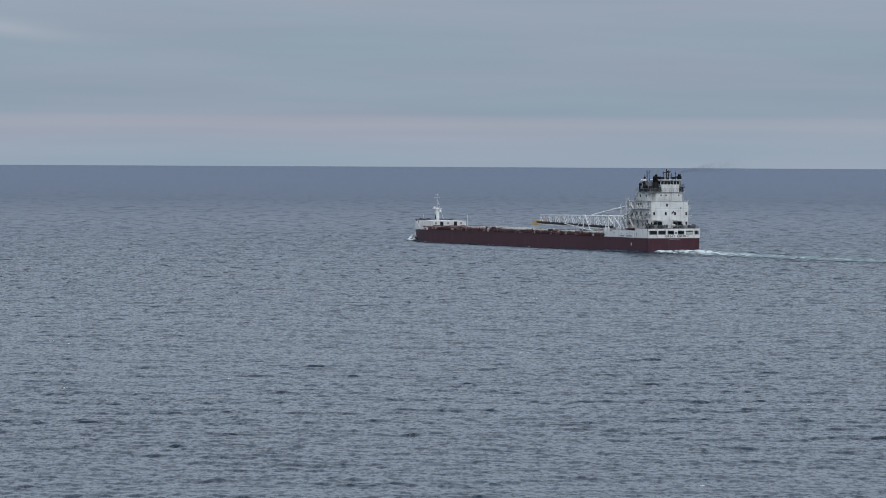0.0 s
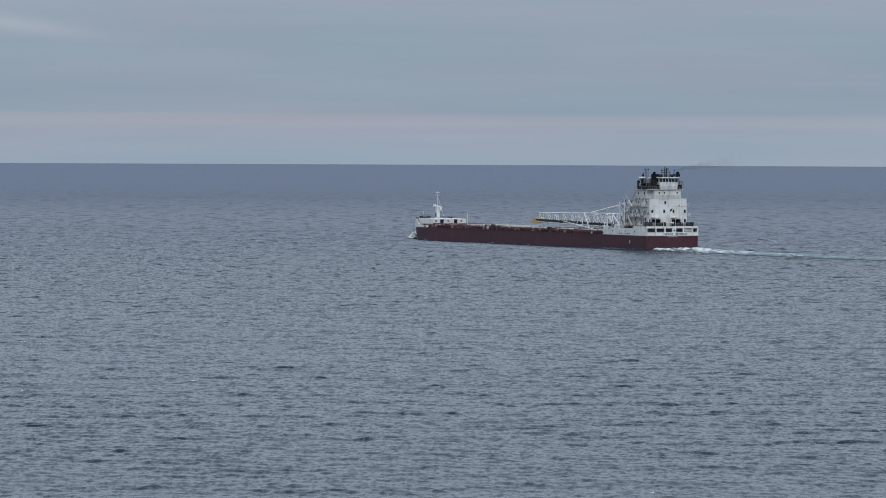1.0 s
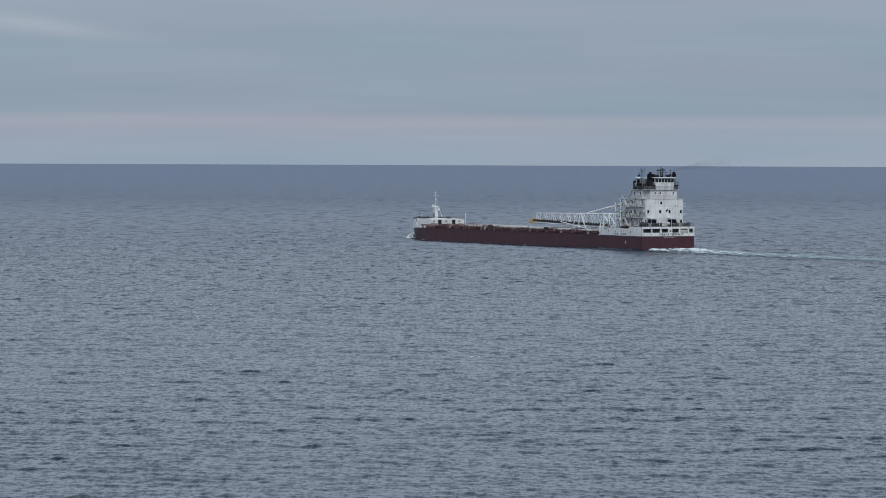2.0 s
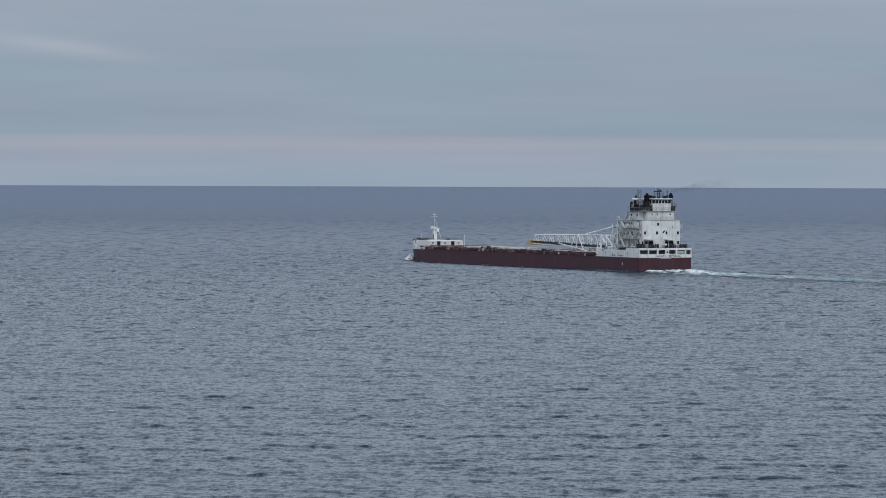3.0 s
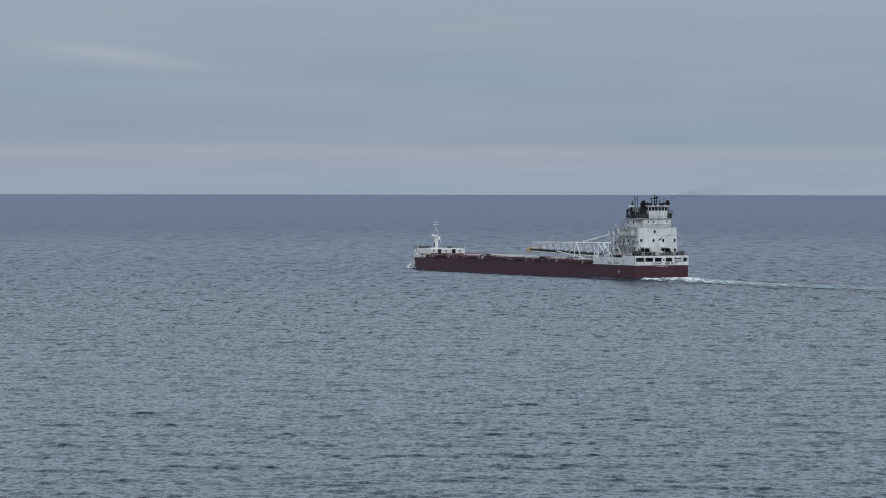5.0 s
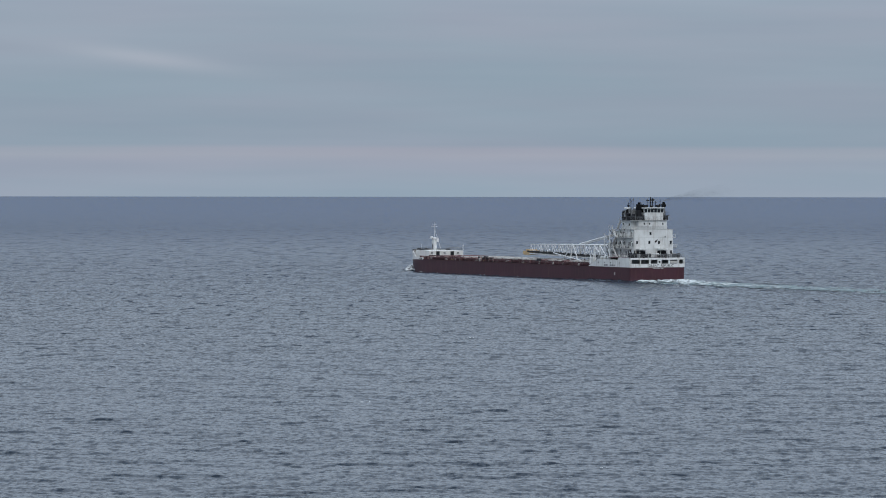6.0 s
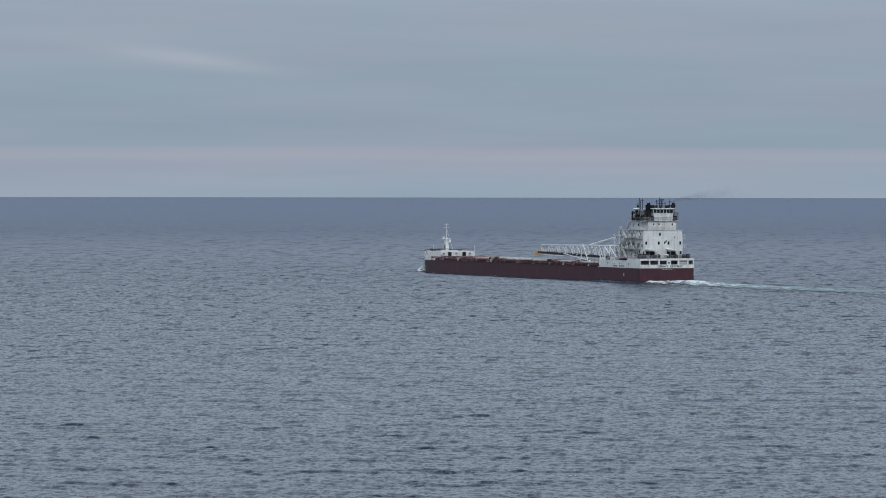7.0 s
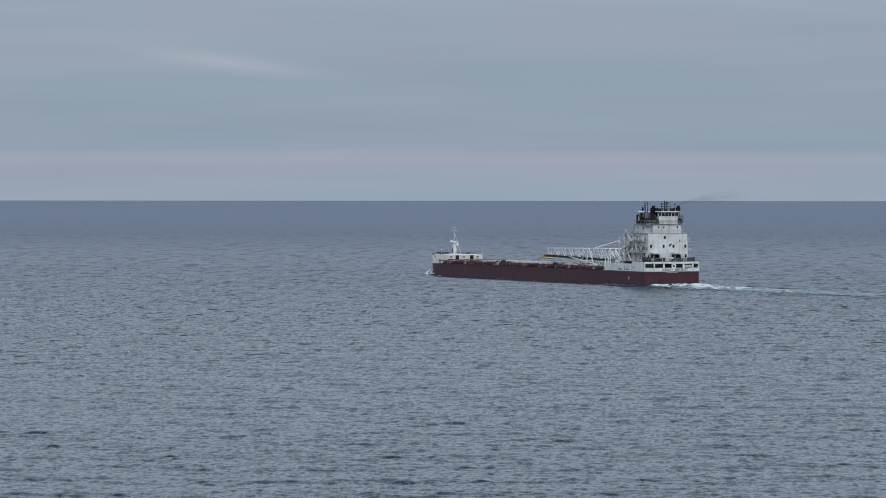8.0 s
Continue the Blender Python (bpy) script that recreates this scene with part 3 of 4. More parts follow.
# -- the aft deckhouse --
def make_deckhouse():
    house = part("deckhouse", boxed(-7.1, 7.85, 3.75, 15.6, 8.2, 14.9, bevel=0.12), WHITE, ship, "tall white aft deckhouse with small square windows")
    part("upper_tier", boxed(-7.1, 7.7, 3.78, 14.8, 14.9, 17.6, bevel=0.1), WHITE, house)
    part("fore_tier", boxed(-6.9, 6.9, 15.6, 17.6, 8.2, 17.1, bevel=0.08), WHITE, house)
    part("fore_tier", boxed(-6.9, 6.9, 17.6, 20.4, 8.2, 13.4, bevel=0.08), WHITE, house)
    for y, z in ((16.6, 16.0), (16.6, 13.0), (19.0, 12.4), (19.2, 10.0)):
        make_window("window", house, (-6.9, y, z), (0.7, 0.9), "port")
    part("bridge_wing", boxed(-7.1, -5.32, 6.0, 12.6, 17.6, 20.7, bevel=0.08), WHITE, house)
    part("bridge_tier", boxed(-5.3, 5.5, 3.85, 12.6, 17.6, 20.7, bevel=0.1), WHITE, house)
    for x0, x1, y0, y1, z in ((-8.3, -7.1, 5.2, 16.2, 14.85), (7.7, 8.9, 3.8, 14.5, 14.85), (-7.6, 7.8, 3.62, 16.0, 17.58), (-7.9, 6.2, 3.2, 12.9, 20.7)):
        part("deck_ledge", boxed(x0, x1, y0, y1, z, z + 0.16), DIRTY_WHITE, house)
    # windows of the flat aft face and the port side
    for x in (-6.0, -1.3, 2.4, 6.9):
        make_window("window", house, (x, 3.75, 13.3), (0.75, 1.05), "aft")
    make_window("window", house, (-0.85, 3.78, 16.25), (0.75, 1.0), "aft")
    for x in (-6.8, 7.0):
        make_window("window", house, (x, 3.75, 10.0), (0.8, 1.1), "aft")
    for x in (-3.2, -1.2, 3.9):
        make_window("window", house, (x, 3.85, 19.6), (0.5, 0.6), "aft")
    for y, z in ((5.6, 13.2), (10.3, 13.2), (13.4, 13.2), (5.8, 16.3), (9.0, 16.3), (12.4, 16.3), (6.3, 10.4), (13.2, 10.4)):
        make_window("window", house, (-7.1, y, z), (0.8, 1.0), "port")
    for y, z in ((6.2, 19.4), (10.1, 19.4)):
        make_window("window", house, (-7.1, y + 1.0, z), (0.8, 0.9), "port")
    for z, y in ((9.3, 9.4), (12.3, 7.7), (15.9, 10.7)):
        part("door", boxed(-7.17, -7.1, y - 0.45, y + 0.45, z - 0.9, z + 1.0, bevel=0.02), STEEL_GREY, house, "grey steel weather door")
    # pipes and ducts climbing the faces
    for x, z0, z1 in ((-6.7, 8.4, 17.4), (5.1, 17.6, 20.6), (-4.9, 17.6, 20.6)):
        part("vent_pipe", tubed((x, 3.62, z0), (x, 3.62, z1), 0.1), WHITE, house)
    rng = random.Random(17)
    for k in range(9):
        y, z0 = 4.6 + rng.random() * 10.4, rng.choice((8.3, 11.6, 14.9))
        part("vent_pipe", tubed((-7.24, y, z0), (-7.24, y, z0 + 1.6 + 1.6 * rng.random()), 0.09, 6), rng.choice((STEEL_GREY, WHITE, DARK)), house)
    for k in range(26):
        y, z = 4.6 + rng.random() * 10.2, rng.choice((9.0, 11.9, 12.2, 15.3, 15.7)) + rng.random() * 0.6
        w, h = 0.2 + 0.35 * rng.random(), 0.25 + 0.45 * rng.random()
        part("junction_box", boxed(-7.4, -7.1, y - w, y + w, z - h, z + h, bevel=0.03), rng.choice((STEEL_GREY, WHITE, WHITE, DIRTY_WHITE)), house)
    for k in range(7):
        x, z = -6.8 + rng.random() * 14, rng.choice((8.9, 9.2, 11.9, 15.2))
        part("junction_box", boxed(x - 0.2, x + 0.2, 3.55, 3.75, z - 0.25, z + 0.3, bevel=0.03), rng.choice((STEEL_GREY, WHITE)), house)
    for k in range(34):
        y, z, x = 7.0 + 12.0 * rng.random(), rng.choice((8.3, 11.4, 15.0)), -8.5 + 1.1 * rng.random()
        run, rise = rng.choice((0.0, 0.0, 1.6, -1.6)), 1.4 + 1.5 * rng.random()
        part("outside_pipe", tubed((x, y, z), (x, y + run, z + rise), 0.06 + 0.05 * rng.random(), 5), rng.choice((DARK, BOOM_WHITE, STEEL_GREY, BOOM_WHITE)), house)
    for k in range(16):
        y, z = 6.6 + 12.0 * rng.random(), rng.choice((8.3, 11.32, 15.02))
        w, h = 0.2 + 0.3 * rng.random(), 0.5 + 0.7 * rng.random()
        part("gallery_locker", boxed(-8.1, -7.5, y - w, y + w, z, z + h, bevel=0.04), rng.choice((WHITE, WHITE, STEEL_GREY)), house)
    # tie of grey bumper rail under the aft windows
    make_rail("walkway_rail", [(-7.2, 5.5, 11.3), (-8.5, 5.5, 11.3), (-8.5, 15.4, 11.3)], house, DIRTY_WHITE)
    part("walkway", boxed(-8.6, -7.1, 5.4, 15.4, 11.18, 11.3), DIRTY_WHITE, house)
    # ledge rails
    make_rail("ledge_rail", [(-7.5, 14.6, 17.74), (-7.5, 3.7, 17.74), (5.7, 3.7, 17.74), (5.7, 12.0, 17.74)], house, DIRTY_WHITE)
    make_rail("ledge_rail", [(-7.8, 12.8, 20.86), (-7.8, 3.3, 20.86), (6.1, 3.3, 20.86), (6.1, 12.8, 20.86)], house, STEEL_GREY)
    make_rail("ledge_rail", [(7.9, 3.9, 15.0), (8.8, 3.9, 15.0), (8.8, 14.0, 15.0)], house, WHITE)
    make_rail("ledge_rail", [(-8.2, 16.1, 15.0), (-8.2, 5.3, 15.0), (-7.2, 5.3, 15.0)], house, WHITE)
    # side galleries and stairs to starboard
    for z in (11.4,):
        part("side_gallery", boxed(7.85, 9.6, 3.9, 12.0, z, z + 0.12), STEEL_GREY, house)
        make_rail("gallery_rail", [(7.9, 4.0, z + 0.1), (9.5, 4.0, z + 0.1), (9.5, 12.0, z + 0.1)], house, WHITE)
    for s, x, zs in ((1, 8.7, (8.2, 11.4)), (1, 8.3, (14.9, 17.6))):
        part("ladder", prism([(5.0, zs[0]), (5.4, zs[0]), (8.2, zs[1]), (7.8, zs[1])], "x", x - 0.35, x + 0.35), STEEL_GREY, house, "grey stair ladder")
    # port stairs and the open landings ahead of the house
    for (y0, z0), (y1, z1) in (((12.2, 8.4), (15.6, 11.6)), ((15.8, 11.6), (13.2, 14.9)), ((12.4, 14.9), (16.0, 17.6)), ((12.0, 17.7), (9.4, 20.7))):
        stair = part("stair", prism([(y0, z0), (y0 + 0.4, z0), (y1 + 0.4, z1), (y1, z1)], "x", -9.3, -8.75), DIRTY_WHITE, house, "grimy white outside stair")
        part("handrail", tubed((-9.35, y0, z0 + 1), (-9.35, y1, z1 + 1), 0.05), WHITE, stair)
    for z in (11.55, 14.86, 17.58):
        part("landing", boxed(-9.4, -7.1, 15.0, 18.2, z, z + 0.14), DIRTY_WHITE, house)
        make_rail("landing_rail", [(-9.3, 15.2, z + 0.14), (-9.3, 18.1, z + 0.14), (-7.9, 18.1, z + 0.14)], house, DIRTY_WHITE)
    # pilothouse with its windowed band and white visor roof
    pilot = part("pilothouse", prism([(-2.75, 20.86), (4.05, 20.86), (4.2, 24.7), (-3.2, 24.7)], "y", 3.9, 9.5), WHITE, ship, "white pilothouse with a dark band of windows")
    part("visor_roof", boxed(-3.95, 4.5, 3.2, 10.2, 24.72, 25.05, bevel=0.12), WHITE, pilot, "white visor roof")
    for k in range(6):
        make_window("window", pilot, (-2.62 + k * 1.24, 3.88, 23.95), (1.1, 1.15), "aft")
    for k in range(3):
        make_window("window", pilot, (-3.17, 4.9 + k * 1.4, 23.95), (1.1, 0.95), "port")
    # the fore wheelhouse, its wing and roof
    wheel = part("wheelhouse", boxed(-6.2, 4.1, 10.3, 12.6, 20.86, 24.2, bevel=0.15), CASING_GREY, ship, "grey fore wheelhouse with a white wing canopy")
    part("visor_roof", boxed(-6.6, -4.6, 10.1, 12.2, 24.4, 25.05, bevel=0.22), WHITE, wheel, "white wing canopy")
    part("roof", boxed(-4.55, 4.3, 10.5, 12.9, 24.2, 24.45, bevel=0.08), STEEL_GREY, wheel, "grey roof")
    for k in range(2):
        make_window("window", wheel, (-6.2, 10.8 + k * 1.15, 23.3), (0.95, 0.9), "port")
    # funnel casings on both sides of the pilothouse, and the clutter round them
    for x0, x1, top in ((-4.9, -3.5, 26.6), (4.75, 5.65, 26.7)):
        mid = (x0 + x1) / 2
        casing = part("funnel", prism([(4.9, 20.86), (6.6, 20.86), (6.5, 24.3), (5.0, 24.3)], "x", x0 + 0.1, x1 - 0.1), DARK if x0 < 0 else CASING_GREY, ship, "dark funnel casing with a sooty black top" if x0 < 0 else "slim grey funnel casing with a sooty black top")
        part("funnel_top", boxed(x0, x1, 4.8, 6.6, 24.3 if x0 < 0 else 25.2, top - 0.45, bevel=0.12), BLACK, casing, "sooty black funnel top")
        if x0 > 0:
            part("funnel_neck", boxed(x0 + 0.2, x1 - 0.2, 5.0, 6.4, 24.3, 25.2), CASING_GREY, casing)
        for dy in (5.3, 6.1):
            part("exhaust_pipe", tubed((mid, dy, top - 0.45), (mid, dy - 0.1, top + 0.15), 0.3, 8), BLACK, casing)
    part("engine_casing", boxed(-7.0, -5.8, 5.4, 9.6, 20.86, 22.9, bevel=0.08), DARK, ship, "dark engine casing beside the funnel")
    part("uptake", boxed(-6.1, -5.0, 7.6, 10.2, 20.86, 24.3, bevel=0.08), STEEL_GREY, ship, "grey uptake casing behind the funnel")
    part("engine_casing", boxed(-3.6, -2.8, 4.3, 6.5, 20.86, 22.4, bevel=0.06), DARK, ship, "dark engine casing beside the pilothouse")
    part("engine_casing", boxed(4.6, 5.9, 3.9, 7.4, 20.86, 22.3, bevel=0.06), DARK, ship, "dark engine casing beside the pilothouse")
    make_rail("platform_rail", [(4.5, 3.5, 22.4), (6.1, 3.5, 22.4), (6.1, 8.0, 22.4)], ship, DARK, height=1.1, gap=0.8)
    part("platform", boxed(4.4, 6.2, 3.4, 8.0, 22.3, 22.4), DARK, ship, "dark grating platform beside the pilothouse")
    for x, y, z, r, h in ((-7.4, 4.6, 20.86, 0.3, 1.2), (-7.5, 7.4, 20.86, 0.34, 1.7), (-7.7, 10.6, 20.86, 0.3, 2.4), (-6.6, 9.9, 22.9, 0.3, 0.9), (5.5, 9.2, 20.86, 0.35, 2.2)):
        part("ventilator", tube(tubed((x, y, z), (x, y, z + h), r, 8), (x, y, z + h), (x, y - 0.5, z + h + 0.5), r * 1.25, 8), DARK, ship, "dark cowl ventilator")
    for x, y in ((-7.6, 6.0), (-7.5, 9.0)):
        part("locker", boxed(x - 0.45, x + 0.45, y - 0.9, y + 0.9, 20.86, 21.9, bevel=0.05), DARK, ship, "dark deck locker")
    for k in range(14):
        x, y, z = -7.4 + 2.4 * rng.random(), 5.6 + 4.4 * rng.random(), 20.86
        part("stand_pipe", tubed((x, y, z), (x, y, z + 1.8 + 2.0 * rng.random()), 0.07 + 0.08 * rng.random(), 6), rng.choice((STEEL_GREY, DARK, CASING_GREY)), ship, "thin grey pipe beside the funnel")
    # gear on the pilothouse roof
    for k in range(9):
        x, y, h = -3.0 + 6.6 * rng.random(), 4.4 + 4.0 * rng.random(), 0.4 + 0.6 * rng.random()
        part("roof_box", boxed(x - 0.35, x + 0.35, y - 0.3, y + 0.3, 25.05, 25.05 + h, bevel=0.05), DARK, pilot, "dark instrument box on the roof")
    # roof masts, radar and aerials
    mast = part("radar_mast", tubed((0.6, 6.6, 25.0), (0.6, 6.6, 28.6), 0.24, 8, 0.14), DARK, ship, "dark radar mast with scanner and yards")
    part("scanner", boxed(-0.9, 2.1, 6.5, 6.75, 27.3, 27.55, bevel=0.05), DARK, mast)
    part("yard", tubed((-0.8, 6.6, 26.6), (2.0, 6.6, 26.6), 0.08), DARK, mast)
    second = part("radar_mast", tubed((1.9, 7.6, 25.0), (1.9, 7.6, 28.2), 0.22, 8, 0.14), DARK, ship, "dark radar mast with scanner and yards")
    part("scanner", boxed(1.0, 2.8, 7.5, 7.7, 27.7, 27.95, bevel=0.05), DARK, second)
    for x, y, top in ((-6.2, 8.4, 28.3), (-5.6, 8.8, 27.6), (-4.7, 9.0, 28.2), (-2.4, 8.2, 27.0), (-0.4, 7.0, 27.9), (2.9, 7.2, 27.2), (5.2, 8.2, 27.8), (-5.0, 11.8, 26.8)):
        aerial = part("aerial", tubed((x, y, 22.0), (x, y, top), 0.09, 5), DARK, ship, "thin dark aerial on the pilothouse roof")
        part("crossbar", tubed((x - 0.45, y, top - 0.7), (x + 0.45, y, top - 0.5), 0.06, 5), DARK, aerial)
    make_rail("roof_rail", [(-3.7, 3.5, 25.0), (4.3, 3.5, 25.0), (4.3, 10.0, 25.0)], pilot, DARK, height=0.9)
    for x, y, z in ((-2.7, 5.5, 25.0), (3.4, 5.2, 25.0), (-4.6, 12.6, 24.8)):
        part("searchlight", tube(tubed((x, y, z), (x, y, z + 0.6), 0.1), (x, y - 0.3, z + 0.8), (x, y + 0.3, z + 0.8), 0.35, 8), DARK, ship, "dark searchlight on the roof")
    return house


house = make_deckhouse()


# -- low white machinery and gantry between house and boom --
def make_gantry():
    rng = random.Random(29)
    base = part("machinery_house", boxed(-6.8, 6.8, 15.6, 22.4, DECK, 11.2, bevel=0.12), WHITE, ship, "white conveyor machinery house before the deckhouse")
    part("fore_house", boxed(-7.8, 7.8, 22.4, 27.6, DECK, 8.4, bevel=0.1), WHITE, base)
    for y, z in ((17.4, 9.8), (20.2, 9.8), (24.0, 7.0), (26.0, 7.0)):
        make_window("window", base, (-6.8 if y < 22.4 else -7.8, y, z), (0.8, 0.9), "port")
    part("access_trunk", boxed(-8.9, -6.8, 16.5, 19.5, DECK, 9.2, bevel=0.08), WHITE, base)
    post = part("boom_post", tubed((-1.8, 19.5, 11.1), (-0.4, 18.8, 17.8), 0.34, 8), WHITE, ship, "white derrick posts holding the boom stays")
    part("boom_post_leg", tubed((1.8, 19.5, 11.1), (0.4, 18.8, 17.8), 0.34, 8), WHITE, post)
    part("back_stay", tubed((0, 18.8, 17.5), (-2.0, 16.0, 17.4), 0.16, 6), STEEL_GREY, post)
    part("back_stay", tubed((0, 18.8, 17.5), (2.0, 16.0, 17.4), 0.16, 6), STEEL_GREY, post)
    part("sheave", tubed((-0.6, 18.8, 17.4), (0.6, 18.8, 17.4), 0.7, 10), DARK, post)
    part("pedestal", boxed(-3.2, 3.2, 28.5, 34.5, DECK, 8.0, bevel=0.1), WHITE, post)
    for y in (18.0, 20.5, 23.0):
        part("ventilator", tubed((-8.3, y + 2, DECK), (-8.3, y + 2, 7.8 + random.random()), 0.45, 8), WHITE, ship, "white mushroom ventilator")
    tower = part("stair_tower", tubed((-9.6, 16.6, DECK), (-9.6, 16.6, 17.4), 0.13, 6), BOOM_WHITE, ship, "open white stair tower beside the machinery house")
    corners = ((-9.6, 16.6), (-9.6, 20.2), (-7.2, 20.2), (-7.2, 16.6))
    for x, y in corners[1:]:
        part("tower_post", tubed((x, y, DECK), (x, y, 16.2 if y > 18 else 17.4), 0.13, 6), BOOM_WHITE, tower)
    for k, z in enumerate((7.6, 10.2, 12.8, 15.4)):
        part("tower_floor", boxed(-9.7, -7.1, 16.5, 20.3, z, z + 0.12), DIRTY_WHITE, tower)
        a, b = (16.8, 20.0) if k % 2 else (20.0, 16.8)
        part("tower_stair", tubed((-9.0, a, z - 2.5), (-9.0, b, z), 0.2, 5), DIRTY_WHITE, tower)
        part("tower_brace", tubed((-9.62, b, z - 2.5), (-9.62, a, z), 0.09, 5), BOOM_WHITE, tower)
    for k in range(8):
        y, x = 20.6 + rng.random() * 12.0, -9.2 + 5.0 * rng.random()
        h = 0.8 + 2.2 * rng.random()
        part("deck_fitting", tube(boxed(x - 0.35, x + 0.35, y - 0.4, y + 0.4, DECK, DECK + 2.2 + h * 0.5, bevel=0.05), (x, y, DECK + 2.0), (x, y, DECK + 2.4 + h), 0.16, 6), rng.choice((BOOM_WHITE, STEEL_GREY, WHITE)), ship, "pale fitting among the boom machinery")
    part("davit", tube(tubed((-9.4, 14.8, 8.4), (-9.4, 16.8, 12.6), 0.14), (-9.4, 16.8, 12.6), (-9.4, 14.4, 13.2), 0.12), STEEL_GREY, ship, "grey boat davit")
    part("davit", tube(tubed((-9.4, 17.6, 8.4), (-9.4, 19.4, 11.9), 0.14), (-9.4, 19.4, 11.9), (-9.4, 17.2, 12.6), 0.12), STEEL_GREY, ship, "grey boat davit")


make_gantry()


# -- the self-unloading boom --
def make_boom():
    y0, y1 = 35.0, 91.8
    def z_low(y):
        return 7.2 + 0.95 * (y - y0) / (y1 - y0)
    def z_top(y):
        return 12.0 - 0.62 * (y - y0) / (y1 - y0)
    boom = part("unloading_boom", tubed((-1.9, y0, z_low(y0)), (-1.9, y1 + 1.5, z_low(y1)), 0.19, 6), BOOM_WHITE, ship, "long white lattice unloading boom stowed along the deck")
    part("chord", tubed((1.9, y0, z_low(y0)), (1.9, y1 + 1.5, z_low(y1)), 0.19, 6), BOOM_WHITE, boom)
    for x in (-1.9, 1.9):
        part("chord", tubed((x, y0, z_top(y0)), (x, y1, z_top(y1)), 0.2, 6), BOOM_WHITE, boom)
    n = 20
    ys = [y0 + (y1 - y0) * k / n for k in range(n + 1)]
    for k, y in enumerate(ys):
        for x in (-1.9, 1.9):
            part("upright", tubed((x, y, z_low(y)), (x, y, z_top(y)), 0.085, 5), BOOM_WHITE, boom)
            if k < n:
                a, b = (y, ys[k + 1]) if k % 2 else (ys[k + 1], y)
                part("diagonal", tubed((x, a, z_low(a)), (x, b, z_top(b)), 0.1, 5), BOOM_WHITE, boom)
        part("cross_member", tubed((-1.9, y, z_top(y)), (1.9, y, z_top(y)), 0.09, 5), BOOM_WHITE, boom)
        part("cross_member", tubed((-1.9, y, z_low(y)), (1.9, y, z_low(y)), 0.09, 5), BOOM_WHITE, boom)
    bm = bmesh.new()
    for a, b in ((y0, y1 + 2.5),):
        v = [bm.verts.new(p) for x in (-2.12, 2.12) for p in ((x, a, z_low(a) + 0.4), (x, b, z_low(b) + 0.4), (x, b, z_low(b) + 1.0), (x, a, z_low(a) + 1.0))]
        for q in ((0, 1, 2, 3), (7, 6, 5, 4), (0, 4, 5, 1), (1, 5, 6, 2), (2, 6, 7, 3), (3, 7, 4, 0)):
            bm.faces.new([v[i] for i in q])
    bmesh.ops.recalc_face_normals(bm, faces=bm.faces)
    part("conveyor_belt", bm, RUBBER, boom, "black conveyor belt inside the boom")
    head = part("boom_head", prism([(92.6, 7.75), (96.8, 7.6), (97.8, 8.0), (97.6, 9.0), (93.0, 9.35)], "x", -2.1, 2.1), YELLOW, boom, "ochre yellow discharge head of the boom")
    part("head_pulley", tubed((-2.2, 96.8, 8.3), (2.2, 96.8, 8.3), 0.5, 10), YELLOW, head)
    part("head_hood", boxed(-1.6, 1.6, 94.0, 96.5, 9.2, 9.6, bevel=0.05), YELLOW, head)
    stay = part("boom_stay", tubed((-0.9, 55.5, 12.0), (-0.5, 18.8, 17.4), 0.3, 8), BOOM_WHITE, boom, "heavy white boom stay")
    part("boom_stay", tubed((0.9, 55.5, 12.0), (0.5, 18.8, 17.4), 0.3, 8), BOOM_WHITE, boom)
    # saddles and trestles that carry it
    for x in (-2.9, 2.9):
        trestle = part("boom_trestle", tubed((x, 52.0, DECK), (x * 0.8, 58.2, 12.0), 0.2, 6), BOOM_WHITE, ship, "white steel trestle under the boom")
        for p, q in (((x, 66.0, DECK), (x * 0.8, 58.8, 12.0)), ((x, 59.0, DECK), (x * 0.8, 58.6, 12.0)), ((x, 52.8, 6.6), (x, 72.0, 8.7)), ((x, 48.0, 6.0), (x, 53.5, 6.7))):
            part("trestle_leg", tubed(p, q, 0.19, 6), BOOM_WHITE, trestle)
    for y in (39.8, 35.8):
        for x in (-3.0, 3.0):
            portal = part("boom_portal", tubed((x, y, DECK), (x, y + 0.6, 11.9), 0.24, 6), BOOM_WHITE, ship, "white portal frame at the heel of the boom")
            part("portal_brace", tubed((x, y + 0.5, 11.6), (x, y - 5.0, 7.6), 0.2, 6), BOOM_WHITE, portal)
            if x < 0:
                part("portal_beam", tubed((x, y + 0.6, 11.9), (-x, y + 0.6, 11.9), 0.22, 6), BOOM_WHITE, portal)


make_boom()


# -- hatches along the cargo deck --
def make_hatch(y, red):
    hatch = part("cargo_hatch", boxed(-6.9, 6.9, y - 1.75, y + 1.75, DECK, 5.95, bevel=0.04), DECK_BROWN, ship, "faded red steel cargo hatch" if red else "pale grey steel cargo hatch")
    part("hatch_cover", boxed(-7.1, 7.1, y - 1.95, y + 1.95, 5.95, 6.4, bevel=0.07), HATCH_RED if red else HATCH_GREY, hatch)
    for x in (-5.0, 0.0, 5.0):
        part("cover_rib", boxed(x - 0.1, x + 0.1, y - 1.9, y + 1.9, 6.4, 6.52), HATCH_RED if red else HATCH_GREY, hatch)
    for x in (-7.25, 7.25):
        part("hatch_clamp", boxed(x - 0.14, x + 0.14, y - 0.3, y + 0.3, 5.3, 6.1), RAIL_BROWN, hatch)


for k in range(21):
    y = 37.5 + k * 5.9
    make_hatch(y, y > 139 or k in (3, 6))


